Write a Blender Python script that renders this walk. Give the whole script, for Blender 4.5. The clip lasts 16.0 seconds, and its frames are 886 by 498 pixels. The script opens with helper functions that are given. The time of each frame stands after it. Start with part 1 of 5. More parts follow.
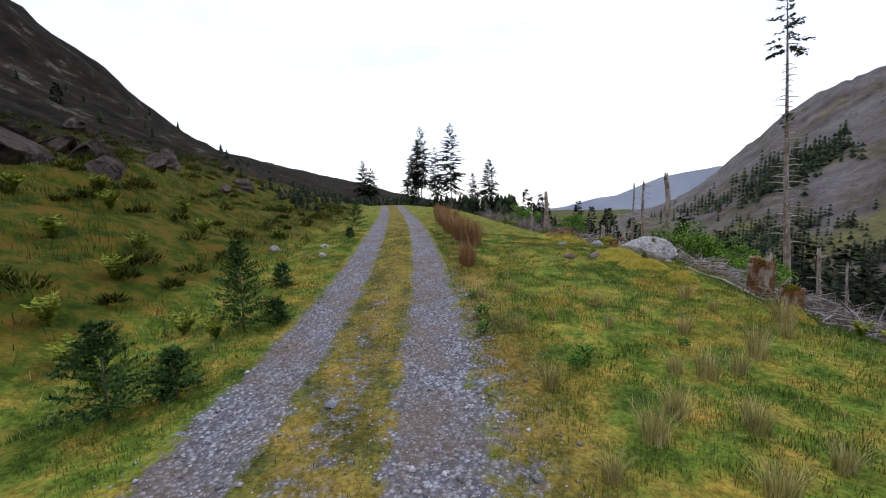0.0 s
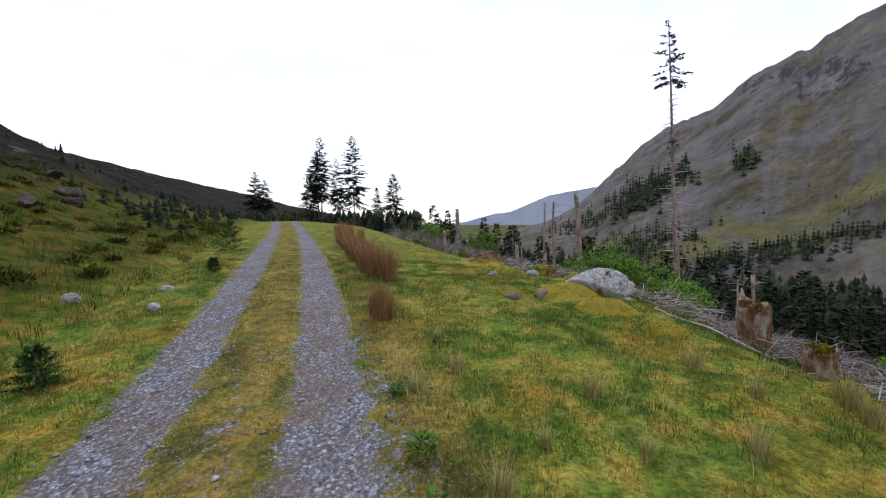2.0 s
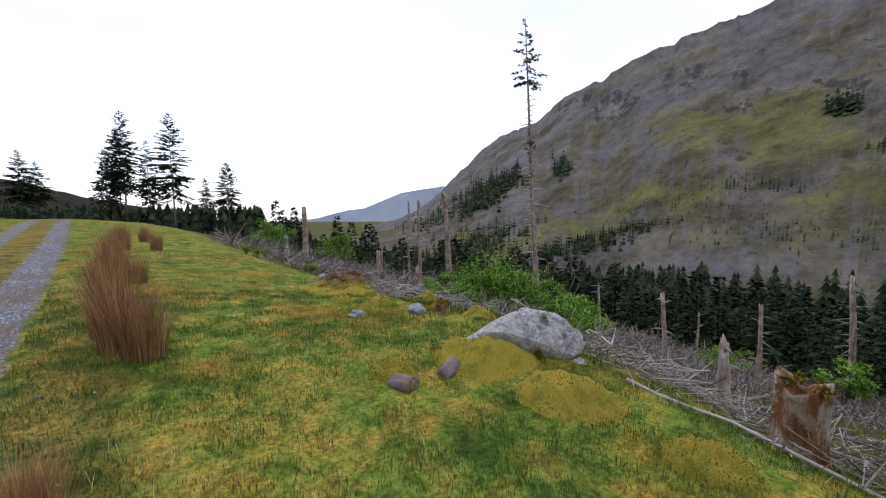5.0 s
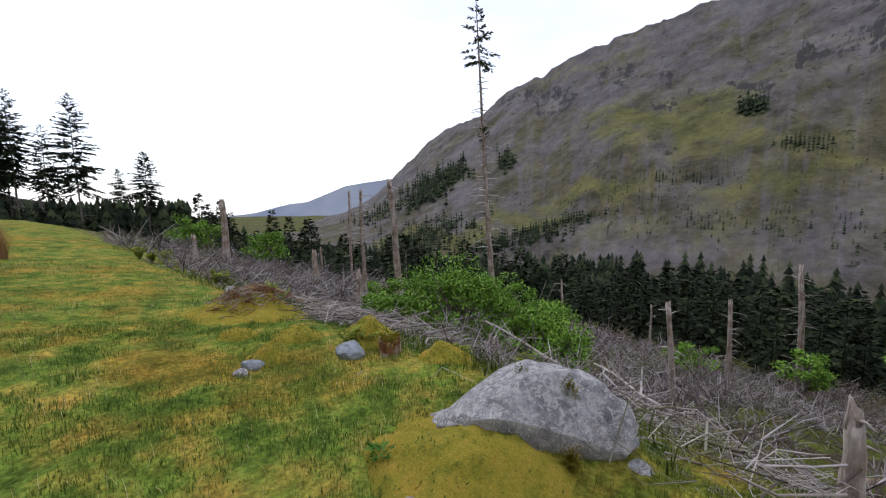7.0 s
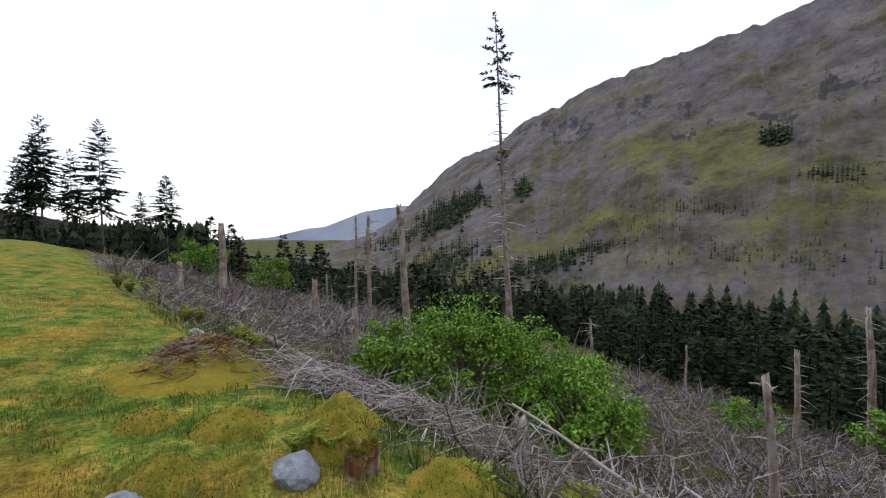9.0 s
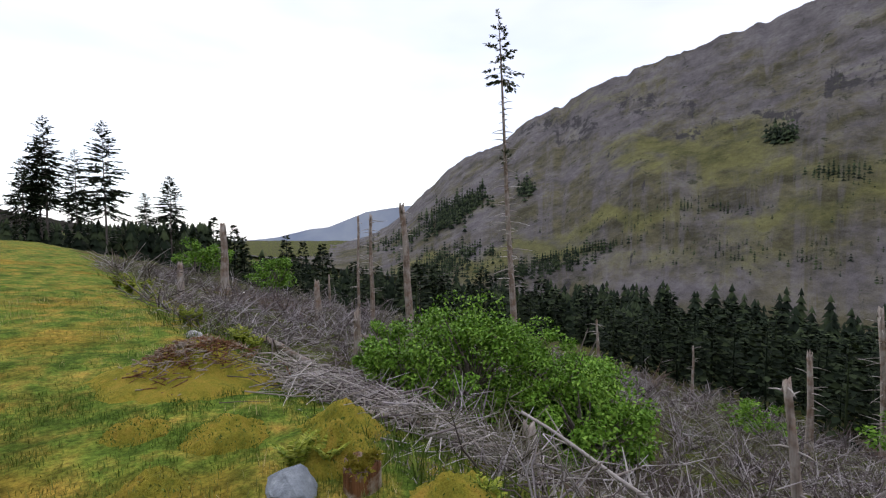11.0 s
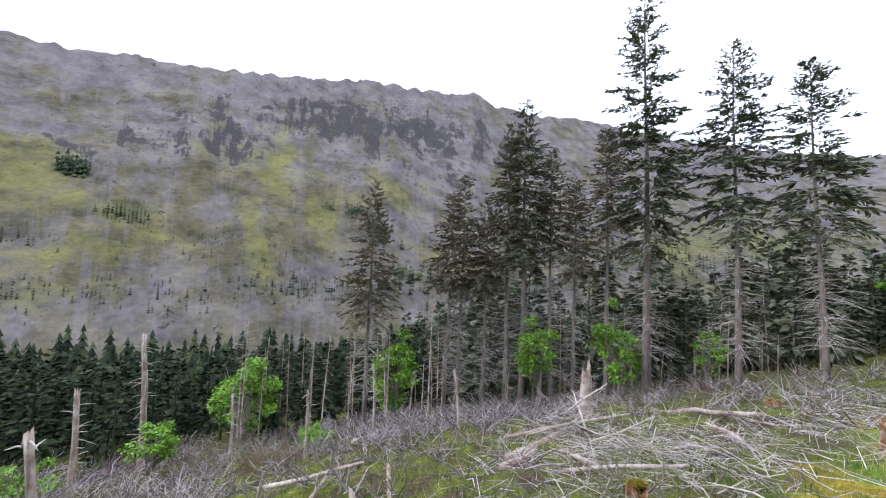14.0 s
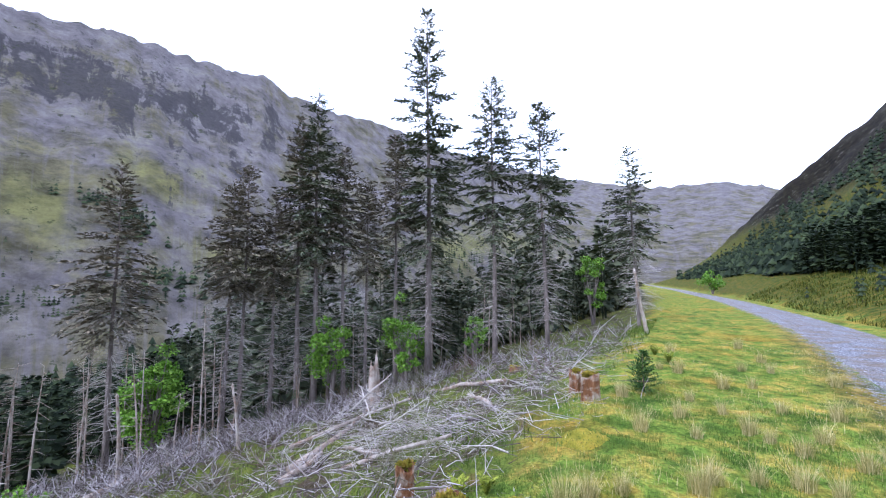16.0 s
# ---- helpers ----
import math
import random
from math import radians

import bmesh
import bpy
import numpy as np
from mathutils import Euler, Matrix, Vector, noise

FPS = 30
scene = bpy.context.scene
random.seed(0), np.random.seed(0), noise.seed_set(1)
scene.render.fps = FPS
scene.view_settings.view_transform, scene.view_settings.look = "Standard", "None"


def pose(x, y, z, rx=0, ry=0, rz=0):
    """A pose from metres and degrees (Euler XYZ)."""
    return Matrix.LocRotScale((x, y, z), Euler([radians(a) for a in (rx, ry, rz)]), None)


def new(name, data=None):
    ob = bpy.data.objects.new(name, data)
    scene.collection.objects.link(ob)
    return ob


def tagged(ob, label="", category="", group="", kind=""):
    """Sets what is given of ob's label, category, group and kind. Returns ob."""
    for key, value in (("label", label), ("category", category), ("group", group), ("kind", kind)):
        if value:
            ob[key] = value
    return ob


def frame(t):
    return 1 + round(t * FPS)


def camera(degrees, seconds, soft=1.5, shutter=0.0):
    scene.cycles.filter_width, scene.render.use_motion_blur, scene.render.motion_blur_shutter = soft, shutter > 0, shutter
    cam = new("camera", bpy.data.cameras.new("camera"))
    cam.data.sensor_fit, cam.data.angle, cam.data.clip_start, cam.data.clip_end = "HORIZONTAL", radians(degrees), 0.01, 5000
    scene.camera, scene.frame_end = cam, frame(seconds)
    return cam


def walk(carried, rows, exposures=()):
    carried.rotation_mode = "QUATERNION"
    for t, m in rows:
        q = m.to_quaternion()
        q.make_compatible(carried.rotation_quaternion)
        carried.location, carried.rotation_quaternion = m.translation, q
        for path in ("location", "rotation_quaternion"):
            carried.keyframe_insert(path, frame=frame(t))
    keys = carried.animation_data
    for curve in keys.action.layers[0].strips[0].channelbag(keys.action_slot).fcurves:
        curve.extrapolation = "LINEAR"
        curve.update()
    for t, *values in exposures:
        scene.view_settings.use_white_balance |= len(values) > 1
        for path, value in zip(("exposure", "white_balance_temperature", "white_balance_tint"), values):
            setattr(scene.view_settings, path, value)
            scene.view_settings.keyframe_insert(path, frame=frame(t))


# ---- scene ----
UNIT = 0.68  # metres to one unit of the plan below
cam = camera(96.5, 16.0, soft=1.2)
PATH = [
    (0, pose(0.001, 0.000, 1.154, 83.37, 1.29, 7.21)),
    (0.5, pose(-0.112, 0.612, 1.174, 84.35, 0.50, 4.54)),
    (1, pose(-0.220, 1.224, 1.243, 84.99, 0.63, -0.56)),
    (1.5, pose(-0.250, 1.884, 1.309, 85.21, 0.45, -2.93)),
    (2, pose(-0.302, 2.540, 1.322, 85.25, 0.86, -6.59)),
    (2.5, pose(-0.185, 3.148, 1.309, 85.35, 1.21, -15.99)),
    (3, pose(-0.126, 3.733, 1.374, 85.12, -0.24, -15.93)),
    (3.5, pose(-0.085, 4.332, 1.465, 85.49, 0.36, -18.75)),
    (4, pose(0.094, 4.902, 1.449, 86.70, 0.60, -21.44)),
    (4.5, pose(0.224, 5.449, 1.425, 84.98, -0.96, -23.15)),
    (5, pose(0.402, 5.994, 1.503, 84.56, 0.28, -27.49)),
    (5.2, pose(0.505, 6.179, 1.458, 85.27, 0.47, -29.03)),
    (7.3, pose(1.612, 8.210, 1.459, 83.66, -0.04, -36.84)),
    (7.5, pose(1.711, 8.357, 1.416, 84.18, -0.48, -38.21)),
    (8, pose(1.938, 8.780, 1.411, 84.82, -0.13, -38.99)),
    (8.5, pose(2.222, 9.058, 1.405, 85.67, 0.92, -38.66)),
    (9, pose(2.444, 9.275, 1.492, 87.34, -0.19, -32.83)),
    (9.2, pose(2.468, 9.286, 1.502, 88.31, -0.27, -30.92)),
    (11.3, pose(2.570, 9.462, 1.467, 86.91, 0.15, -33.33)),
    (11.5, pose(2.603, 9.415, 1.464, 87.20, -0.44, -39.06)),
    (12, pose(2.651, 9.405, 1.480, 89.86, -1.83, -62.60)),
    (12.5, pose(2.687, 9.373, 1.481, 91.55, -2.61, -78.91)),
    (13, pose(2.691, 9.339, 1.466, 92.89, -2.20, -89.79)),
    (13.5, pose(2.701, 9.301, 1.452, 93.56, -2.67, -101.57)),
    (14, pose(2.689, 9.236, 1.469, 94.38, -2.07, -116.44)),
    (14.5, pose(2.645, 9.159, 1.481, 95.27, -0.97, -129.59)),
    (15, pose(2.589, 9.094, 1.491, 95.54, -0.52, -138.05)),
    (15.5, pose(2.552, 9.058, 1.495, 94.81, -0.03, -144.01)),
    (16, pose(2.541, 9.044, 1.511, 94.51, 0.33, -145.14)),
]
EXPOSURES = [(0.0, -0.12, 6350, 16), (5.0, -0.05, 6350, 16), (9.0, -0.05, 6450, 15), (11.3, -0.12, 6450, 15), (12.0, -0.02, 6450, 15), (12.5, 0.35, 6450, 15), (13.0, 0.65, 6400, 15), (14.0, 1.1, 6100, 15), (14.5, 1.15, 5850, 16), (16.0, 1.08, 5450, 19)]
walk(cam, PATH, EXPOSURES)

# ---------------------------------------------------------------- light
world = bpy.data.worlds.new("overcast_sky")
scene.world = world
world.use_nodes = True
wn, wl = world.node_tree.nodes, world.node_tree.links
wn.clear()
SUN_EL, SUN_AZ = radians(42), radians(200)
sky = wn.new("ShaderNodeTexSky")
sky.sky_type, sky.sun_disc, sky.sun_elevation, sky.sun_rotation = "NISHITA", False, SUN_EL, SUN_AZ
sky_bg = wn.new("ShaderNodeBackground")
sky_bg.inputs["Strength"].default_value = 0.10
wl.new(sky.outputs[0], sky_bg.inputs["Color"])
cloud_co = wn.new("ShaderNodeTexCoord")
cloud_map = wn.new("ShaderNodeMapping")
cloud_map.inputs["Scale"].default_value = (1.2, 1.2, 4.0)
cloud_noise = wn.new("ShaderNodeTexNoise")
cloud_noise.inputs["Scale"].default_value, cloud_noise.inputs["Detail"].default_value = 1.6, 4
cloud_ramp = wn.new("ShaderNodeValToRGB")
cloud_ramp.color_ramp.elements[0].position, cloud_ramp.color_ramp.elements[0].color = 0.32, (0.80, 0.83, 0.96, 1)
cloud_ramp.color_ramp.elements[1].position, cloud_ramp.color_ramp.elements[1].color = 0.58, (1.0, 1.0, 1.0, 1)
cloud_bg = wn.new("ShaderNodeBackground")
cloud_bg.inputs["Strength"].default_value = 1.0
add_bg = wn.new("ShaderNodeAddShader")
world_out = wn.new("ShaderNodeOutputWorld")
wl.new(cloud_co.outputs["Generated"], cloud_map.inputs["Vector"])
wl.new(cloud_map.outputs[0], cloud_noise.inputs["Vector"])
wl.new(cloud_noise.outputs["Fac"], cloud_ramp.inputs["Fac"])
wl.new(cloud_ramp.outputs["Color"], cloud_bg.inputs["Color"])
wl.new(sky_bg.outputs[0], add_bg.inputs[0])
wl.new(cloud_bg.outputs[0], add_bg.inputs[1])
wl.new(add_bg.outputs[0], world_out.inputs["Surface"])

sun_data = bpy.data.lights.new("sun", "SUN")
sun_data.energy, sun_data.angle, sun_data.color = 1.1, radians(14), (1.0, 0.96, 0.9)
sun = new("sun", sun_data)
sun.rotation_euler = Euler((radians(90) - SUN_EL, 0, math.pi - SUN_AZ + math.pi))

# ---------------------------------------------------------------- material helpers


class Mat:
    """A node material in the making."""

    def __init__(self, name, rough=0.9, spec=0.3):
        self.m = bpy.data.materials.new(name)
        self.m.use_nodes = True
        self.n, self.l = self.m.node_tree.nodes, self.m.node_tree.links
        self.b = self.n["Principled BSDF"]
        self.b.inputs["Roughness"].default_value = rough
        self.b.inputs["Specular IOR Level"].default_value = spec
        self.pos = self.n.new("ShaderNodeNewGeometry").outputs["Position"]

    def obj_pos(self):
        self.pos = self.n.new("ShaderNodeTexCoord").outputs["Object"]
        return self

    def noise(self, scale, detail=4, rough=0.6, stretch=None, dist=0.0):
        t = self.n.new("ShaderNodeTexNoise")
        t.inputs["Scale"].default_value, t.inputs["Detail"].default_value = scale, detail
        t.inputs["Roughness"].default_value, t.inputs["Distortion"].default_value = rough, dist
        src = self.pos
        if stretch:
            mp = self.n.new("ShaderNodeMapping")
            mp.inputs["Scale"].default_value = stretch
            self.l.new(src, mp.inputs["Vector"])
            src = mp.outputs[0]
        self.l.new(src, t.inputs["Vector"])
        return t.outputs["Fac"]

    def voronoi(self, scale, what="Distance", feature="F1"):
        t = self.n.new("ShaderNodeTexVoronoi")
        t.feature = feature
        t.inputs["Scale"].default_value = scale
        self.l.new(self.pos, t.inputs["Vector"])
        return t.outputs[what]

    def ramp(self, fac, stops):
        r = self.n.new("ShaderNodeValToRGB")
        el = r.color_ramp.elements
        while len(el) < len(stops):
            el.new(0.5)
        for e, (p, c) in zip(el, stops):
            e.position = p
            e.color = (*c, 1) if isinstance(c, tuple) else (c, c, c, 1)
        self.l.new(fac, r.inputs["Fac"])
        return r.outputs["Color"]

    def mix(self, fac, a, b, mode="MIX"):
        x = self.n.new("ShaderNodeMix")
        x.data_type, x.blend_type = "RGBA", mode
        for sock, v in ((x.inputs["Factor"], fac), (x.inputs["A"], a), (x.inputs["B"], b)):
            if isinstance(v, (int, float)):
                sock.default_value = v if sock.type == "VALUE" else (v, v, v, 1)
            elif isinstance(v, tuple):
                sock.default_value = (*v, 1)
            else:
                self.l.new(v, sock)
        return x.outputs["Result"]

    def math(self, op, a, b=0.0, clamp=False):
        x = self.n.new("ShaderNodeMath")
        x.operation, x.use_clamp = op, clamp
        for i, v in enumerate((a, b)):
            if isinstance(v, (int, float)):
                x.inputs[i].default_value = v
            else:
                self.l.new(v, x.inputs[i])
        return x.outputs[0]

    def attr(self, name):
        a = self.n.new("ShaderNodeAttribute")
        a.attribute_name = name
        return a.outputs["Fac"]

    def island(self):
        return self.n.new("ShaderNodeNewGeometry").outputs["Random Per Island"]

    def random(self):
        return self.n.new("ShaderNodeObjectInfo").outputs["Random"]

    def z(self, axis="Z"):
        s = self.n.new("ShaderNodeSeparateXYZ")
        self.l.new(self.pos, s.inputs[0])
        return s.outputs[axis]

    def color(self, c):
        if isinstance(c, tuple):
            self.b.inputs["Base Color"].default_value = (*c, 1)
        else:
            self.l.new(c, self.b.inputs["Base Color"])
        return self

    def bump(self, height, strength=0.5, distance=0.02):
        b = self.n.new("ShaderNodeBump")
        b.inputs["Strength"].default_value, b.inputs["Distance"].default_value = strength, distance
        self.l.new(height, b.inputs["Height"])
        self.l.new(b.outputs[0], self.b.inputs["Normal"])
        return self


# ---------------------------------------------------------------- number helpers


def vnoise(x, y, seed=0):
    """Smooth value noise, -1 to 1, on arrays."""
    xi, yi = np.floor(x).astype(np.int64), np.floor(y).astype(np.int64)
    xf, yf = x - xi, y - yi
    sx, sy = xf * xf * (3 - 2 * xf), yf * yf * (3 - 2 * yf)

    def h(a, b):
        n = (a * 374761393 + b * 668265263 + seed * 144665) & 0x7FFFFFFF
        n = ((n ^ (n >> 13)) * 1274126177) & 0x7FFFFFFF
        return ((n ^ (n >> 16)) & 0xFFFF) / 32767.5 - 1

    return (h(xi, yi) * (1 - sx) + h(xi + 1, yi) * sx) * (1 - sy) + (h(xi, yi + 1) * (1 - sx) + h(xi + 1, yi + 1) * sx) * sy


def fbm(x, y, octaves=4, seed=0, gain=0.5):
    out, amp = 0.0, 1.0
    for i in range(octaves):
        out = out + amp * vnoise(x * 2 ** i + 17.3 * i, y * 2 ** i - 9.1 * i, seed + i)
        amp *= gain
    return out


def smooth(a, b, v):
    t = np.clip((v - a) / (b - a), 0, 1)
    return t * t * (3 - 2 * t)


# ---------------------------------------------------------------- the lie of the land
# The track's middle line: y, x, z.
TRACK_Y = np.array([-400, -140, -60, -35, -20, -10, 0, 3, 7.2, 10.8, 16.4, 23, 35, 58, 75, 95, 130, 163, 400])
TRACK_X = np.array([60, 15, 2.2, -0.4, -1.5, -1.7, -1.35, -1.6, -2.3, -2.9, -4.1, -5.65, -8.7, -15, -19.8, -26, -42, -60, -230])
TRACK_Z = np.array([-3, -1.5, -1.2, -1.05, -0.95, -0.9, -0.82, -0.76, -0.66, -0.4, 0.02, 0.28, 0.66, 1.4, 1.5, 1.2, 0.2, -0.5, -3])
EDGE_Y = np.array([-60, -20, 0, 6, 12, 16, 20, 30, 60, 100])
EDGE_U = np.array([8.6, 8.6, 7.6, 7.3, 8.0, 9.4, 9.0, 9.0, 9.0, 8.0])
HILL_Q = np.array([0, 0.21, 0.33, 0.5, 0.69, 1.0, 1.6])
HILL_K = np.array([0.19, 0.26, 0.34, 0.43, 0.51, 0.66, 0.8])


def smooth_table(y, ys, vs):
    return (np.interp(y - 2.5, ys, vs) + np.interp(y, ys, vs) * 2 + np.interp(y + 2.5, ys, vs)) / 4


def across(x, y):
    """Distance to the right of the track's middle, and the track's height there."""
    xc = smooth_table(y, TRACK_Y, TRACK_X)
    lean = np.where(np.abs(y) < 150, 0.978, 0.93)
    return (x - xc) * lean, smooth_table(y, TRACK_Y, TRACK_Z)


def land(x, y):
    """Height of the ground."""
    x, y = np.asarray(x, float), np.asarray(y, float)
    u, zt = across(x, y)
    # ruts, crown and verges
    z = zt + 0.04 * np.exp(-(u / 0.65) ** 2) - 0.045 * np.exp(-((np.abs(u) - 1.13) / 0.45) ** 2)
    off = smooth(2.0, 3.3, np.abs(u))
    z = z + off * (0.05 * fbm(x * 1.1, y * 1.1, 3, 5) + 0.03 * fbm(x * 4, y * 4, 2, 9))
    # uphill side
    v = np.maximum(-u - 3.9, 0)
    back = smooth(20, -40, y)
    up = 0.50 * v - 0.10 * np.minimum(v, 14) - 0.12 * np.maximum(v - 9, 0) * smooth(60, 20, v) + 0.20 * np.maximum(v - 45, 0) + 0.27 * back * np.maximum(v - 18, 0)
    up = np.minimum(up, 170 + 0.15 * up)
    up = np.minimum(up, np.where(y > 0, v * np.interp(v / np.maximum(y, 0.5), HILL_Q, HILL_K), 1e4))
    up = up - 0.16 * np.exp(-((u + 4.0) / 0.6) ** 2)
    bank = smooth(0.5, 6, v)
    up = up + bank * (0.28 * fbm(x * 0.45, y * 0.45, 3, 21) + 0.10 * fbm(x * 1.9, y * 1.9, 2, 23))
    up = up + smooth(25, 90, v) * 7.0 * fbm(x * 0.02, y * 0.02, 4, 31) + smooth(15, 60, v) * 1.2 * fbm(x * 0.12, y * 0.12, 3, 33)
    # downhill side
    e = smooth_table(y, EDGE_Y, EDGE_U)
    w = np.maximum(u - e, 0)
    down = -np.interp(y, [8, 13, 17.5, 22, 35, 60], [0.015, 0.02, 0.05, 0.10, 0.12, 0.09]) * np.clip(u - 2, 0, 8) - 0.33 * w * w / (w + 1.2) + 0.06 * np.maximum(w - 30, 0)
    down = down - 1.1 * smooth(1, 5, w) * np.exp(-((y - 18) / 8) ** 2)
    down = down + smooth(1, 8, w) * (0.35 * fbm(x * 0.3, y * 0.3, 3, 41) + 0.12 * fbm(x * 1.2, y * 1.2, 2, 43))
    down = np.maximum(down, -43 + 2.5 * fbm(x * 0.01, y * 0.01, 2, 45) - 0.01 * w)
    return z + np.where(u < 0, up, down)


def h(x, y):
    return float(land(np.array([x]), np.array([y]))[0])


# ---------------------------------------------------------------- mesh helpers


def mesh_from(name, verts, faces, mats=(), smooth_it=False, mat_index=None):
    """A mesh from arrays: faces all of one size."""
    me = bpy.data.meshes.new(name)
    verts, faces = np.asarray(verts, np.float32), np.asarray(faces, np.int32)
    k = faces.shape[1]
    me.vertices.add(len(verts))
    me.vertices.foreach_set("co", verts.ravel())
    me.loops.add(faces.size)
    me.loops.foreach_set("vertex_index", faces.ravel())
    me.polygons.add(len(faces))
    me.polygons.foreach_set("loop_start", np.arange(0, faces.size, k, dtype=np.int32))
    if mat_index is not None:
        me.polygons.foreach_set("material_index", np.asarray(mat_index, np.int32))
    if smooth_it:
        me.polygons.foreach_set("use_smooth", np.ones(len(faces), bool))
    for m in mats:
        me.materials.append(m)
    me.update(calc_edges=True)
    return me


def grid_faces(n, m):
    i = np.arange(n * m).reshape(n, m)
    return np.stack([i[:-1, :-1], i[1:, :-1], i[1:, 1:], i[:-1, 1:]], -1).reshape(-1, 4)


def add_attr(me, name, values):
    a = me.attributes.new(name, "FLOAT", "POINT")
    a.data.foreach_set("value", np.asarray(values, np.float32).ravel())


def part(name, me, parent, label="", m=None, kind=""):
    """A mesh as one object under a thing or under a part."""
    ob = new(name, me)
    tagged(ob, kind=kind)
    ob.parent = parent
    if m is not None:
        ob.matrix_basis = m
    return tagged(ob, label)


def empty(name, m, label, category, group=""):
    ob = new(name)
    ob.matrix_basis = m
    return tagged(ob, label, category, group)

# ---------------------------------------------------------------- ground materials
gm = Mat("ground_turf_and_gravel", 1.0, 0.04)
GRAVEL, WILD, SLASH = gm.attr("gravel"), gm.attr("wild"), gm.attr("slash")
n_big, n_mid, n_fine = gm.noise(0.45, 4, 0.6), gm.noise(2.3, 5, 0.65), gm.noise(28, 4, 0.7)
n_tiny = gm.noise(110, 3, 0.7)
turf = gm.ramp(n_mid, [(0.32, (0.040, 0.085, 0.016)), (0.46, (0.10, 0.165, 0.030)), (0.58, (0.20, 0.20, 0.045)), (0.72, (0.32, 0.23, 0.06))])
moss = gm.ramp(n_mid, [(0.35, (0.15, 0.135, 0.025)), (0.65, (0.30, 0.20, 0.04))])
turf = gm.mix(gm.ramp(n_big, [(0.52, 0.0), (0.64, 0.75)]), turf, moss)
turf = gm.mix(gm.attr("crown"), turf, gm.ramp(n_mid, [(0.35, (0.09, 0.075, 0.05)), (0.5, (0.19, 0.125, 0.045)), (0.7, (0.19, 0.16, 0.065))]))
turf = gm.mix(0.75, turf, gm.ramp(n_fine, [(0.32, 0.15), (0.62, 1.0)]), "MULTIPLY")
turf = gm.mix(0.55, turf, gm.ramp(gm.noise(8.5, 4, 0.7), [(0.36, 0.25), (0.56, 1.0)]), "MULTIPLY")
turf = gm.mix(0.6, turf, gm.ramp(gm.noise(1.1, 5, 0.7), [(0.34, 0.35), (0.52, 1.0)]), "MULTIPLY")
turf = gm.mix(1.0, turf, (1.72, 1.56, 1.25), "MULTIPLY")
wild = gm.ramp(n_mid, [(0.28, (0.018, 0.030, 0.006)), (0.45, (0.05, 0.075, 0.010)), (0.57, (0.12, 0.10, 0.016)), (0.70, (0.15, 0.08, 0.022))])
# Moor near-black: the poor light on this hillside is put into its colour
shaded_moor = gm.ramp(gm.noise(0.35, 6, 0.72), [(0.34, (0.006, 0.006, 0.005)), (0.48, (0.017, 0.014, 0.011)), (0.58, (0.026, 0.024, 0.012)), (0.66, (0.12, 0.11, 0.10))])
wild = gm.mix(gm.attr("shaded_moor"), wild, shaded_moor)
wild = gm.mix(0.5, wild, gm.ramp(n_fine, [(0.3, 0.3), (0.7, 1.0)]), "MULTIPLY")
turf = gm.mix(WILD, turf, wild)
litter = gm.ramp(gm.noise(1.6, 7, 0.75), [(0.30, (0.020, 0.015, 0.011)), (0.45, (0.060, 0.046, 0.036)), (0.51, (0.055, 0.07, 0.016)), (0.66, (0.12, 0.14, 0.028))])
litter = gm.mix(0.85, litter, gm.ramp(n_fine, [(0.34, 0.12), (0.6, 1.0)]), "MULTIPLY")
litter = gm.mix(1.0, litter, (1.5, 1.45, 1.4), "MULTIPLY")
turf = gm.mix(SLASH, turf, litter)
stone = gm.voronoi(34, "Color")
stone_v = gm.math("MULTIPLY", gm.voronoi(34), 1.0)
grit = gm.ramp(stone, [(0.1, (0.085, 0.090, 0.108)), (0.5, (0.225, 0.240, 0.285)), (0.9, (0.50, 0.52, 0.58))])
grit = gm.mix(gm.ramp(stone_v, [(0.3, 0.0), (0.75, 0.75)]), grit, (0.10, 0.095, 0.09))
grit = gm.mix(gm.ramp(gm.noise(1.3, 5, 0.7), [(0.44, 0.0), (0.60, 0.65)]), grit, (0.17, 0.125, 0.085))
edge = gm.math("ADD", GRAVEL, gm.math("MULTIPLY", gm.math("SUBTRACT", gm.noise(7, 5, 0.75), 0.5), 1.5), True)
edge = gm.ramp(edge, [(0.4, 0.0), (0.6, 1.0)])
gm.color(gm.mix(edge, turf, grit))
rough_h = gm.mix(edge, gm.mix(0.5, n_fine, n_mid), gm.mix(0.3, gm.math("SUBTRACT", 1.0, stone_v), n_tiny))
gm.bump(rough_h, 0.9, 0.035)
GROUND_MAT = gm.m


def gravel_mask(x, y):
    u, _ = across(x, y)
    rut = np.exp(-((np.abs(u) - 1.13) / 0.52) ** 4)
    crown = 0.46 * np.exp(-(u / 0.62) ** 2) * smooth(26, 2, np.abs(y))
    fringe = 0.50 * smooth(3.0, 1.7, u) * smooth(1.3, 1.7, u) * smooth(22, 6, y)
    bare = 0.80 * np.exp(-(u / 1.0) ** 4) * smooth(1, -6, y)
    return np.clip(np.maximum(np.maximum(rut, crown), np.maximum(fringe, bare)), 0, 1)


def slash_mask(x, y):
    u, _ = across(x, y)
    w = u - smooth_table(y, EDGE_Y, EDGE_U)
    return smooth(1.0, 2.8, w + 0.9 * vnoise(x * 0.6, y * 0.6, 77)) * 0.95


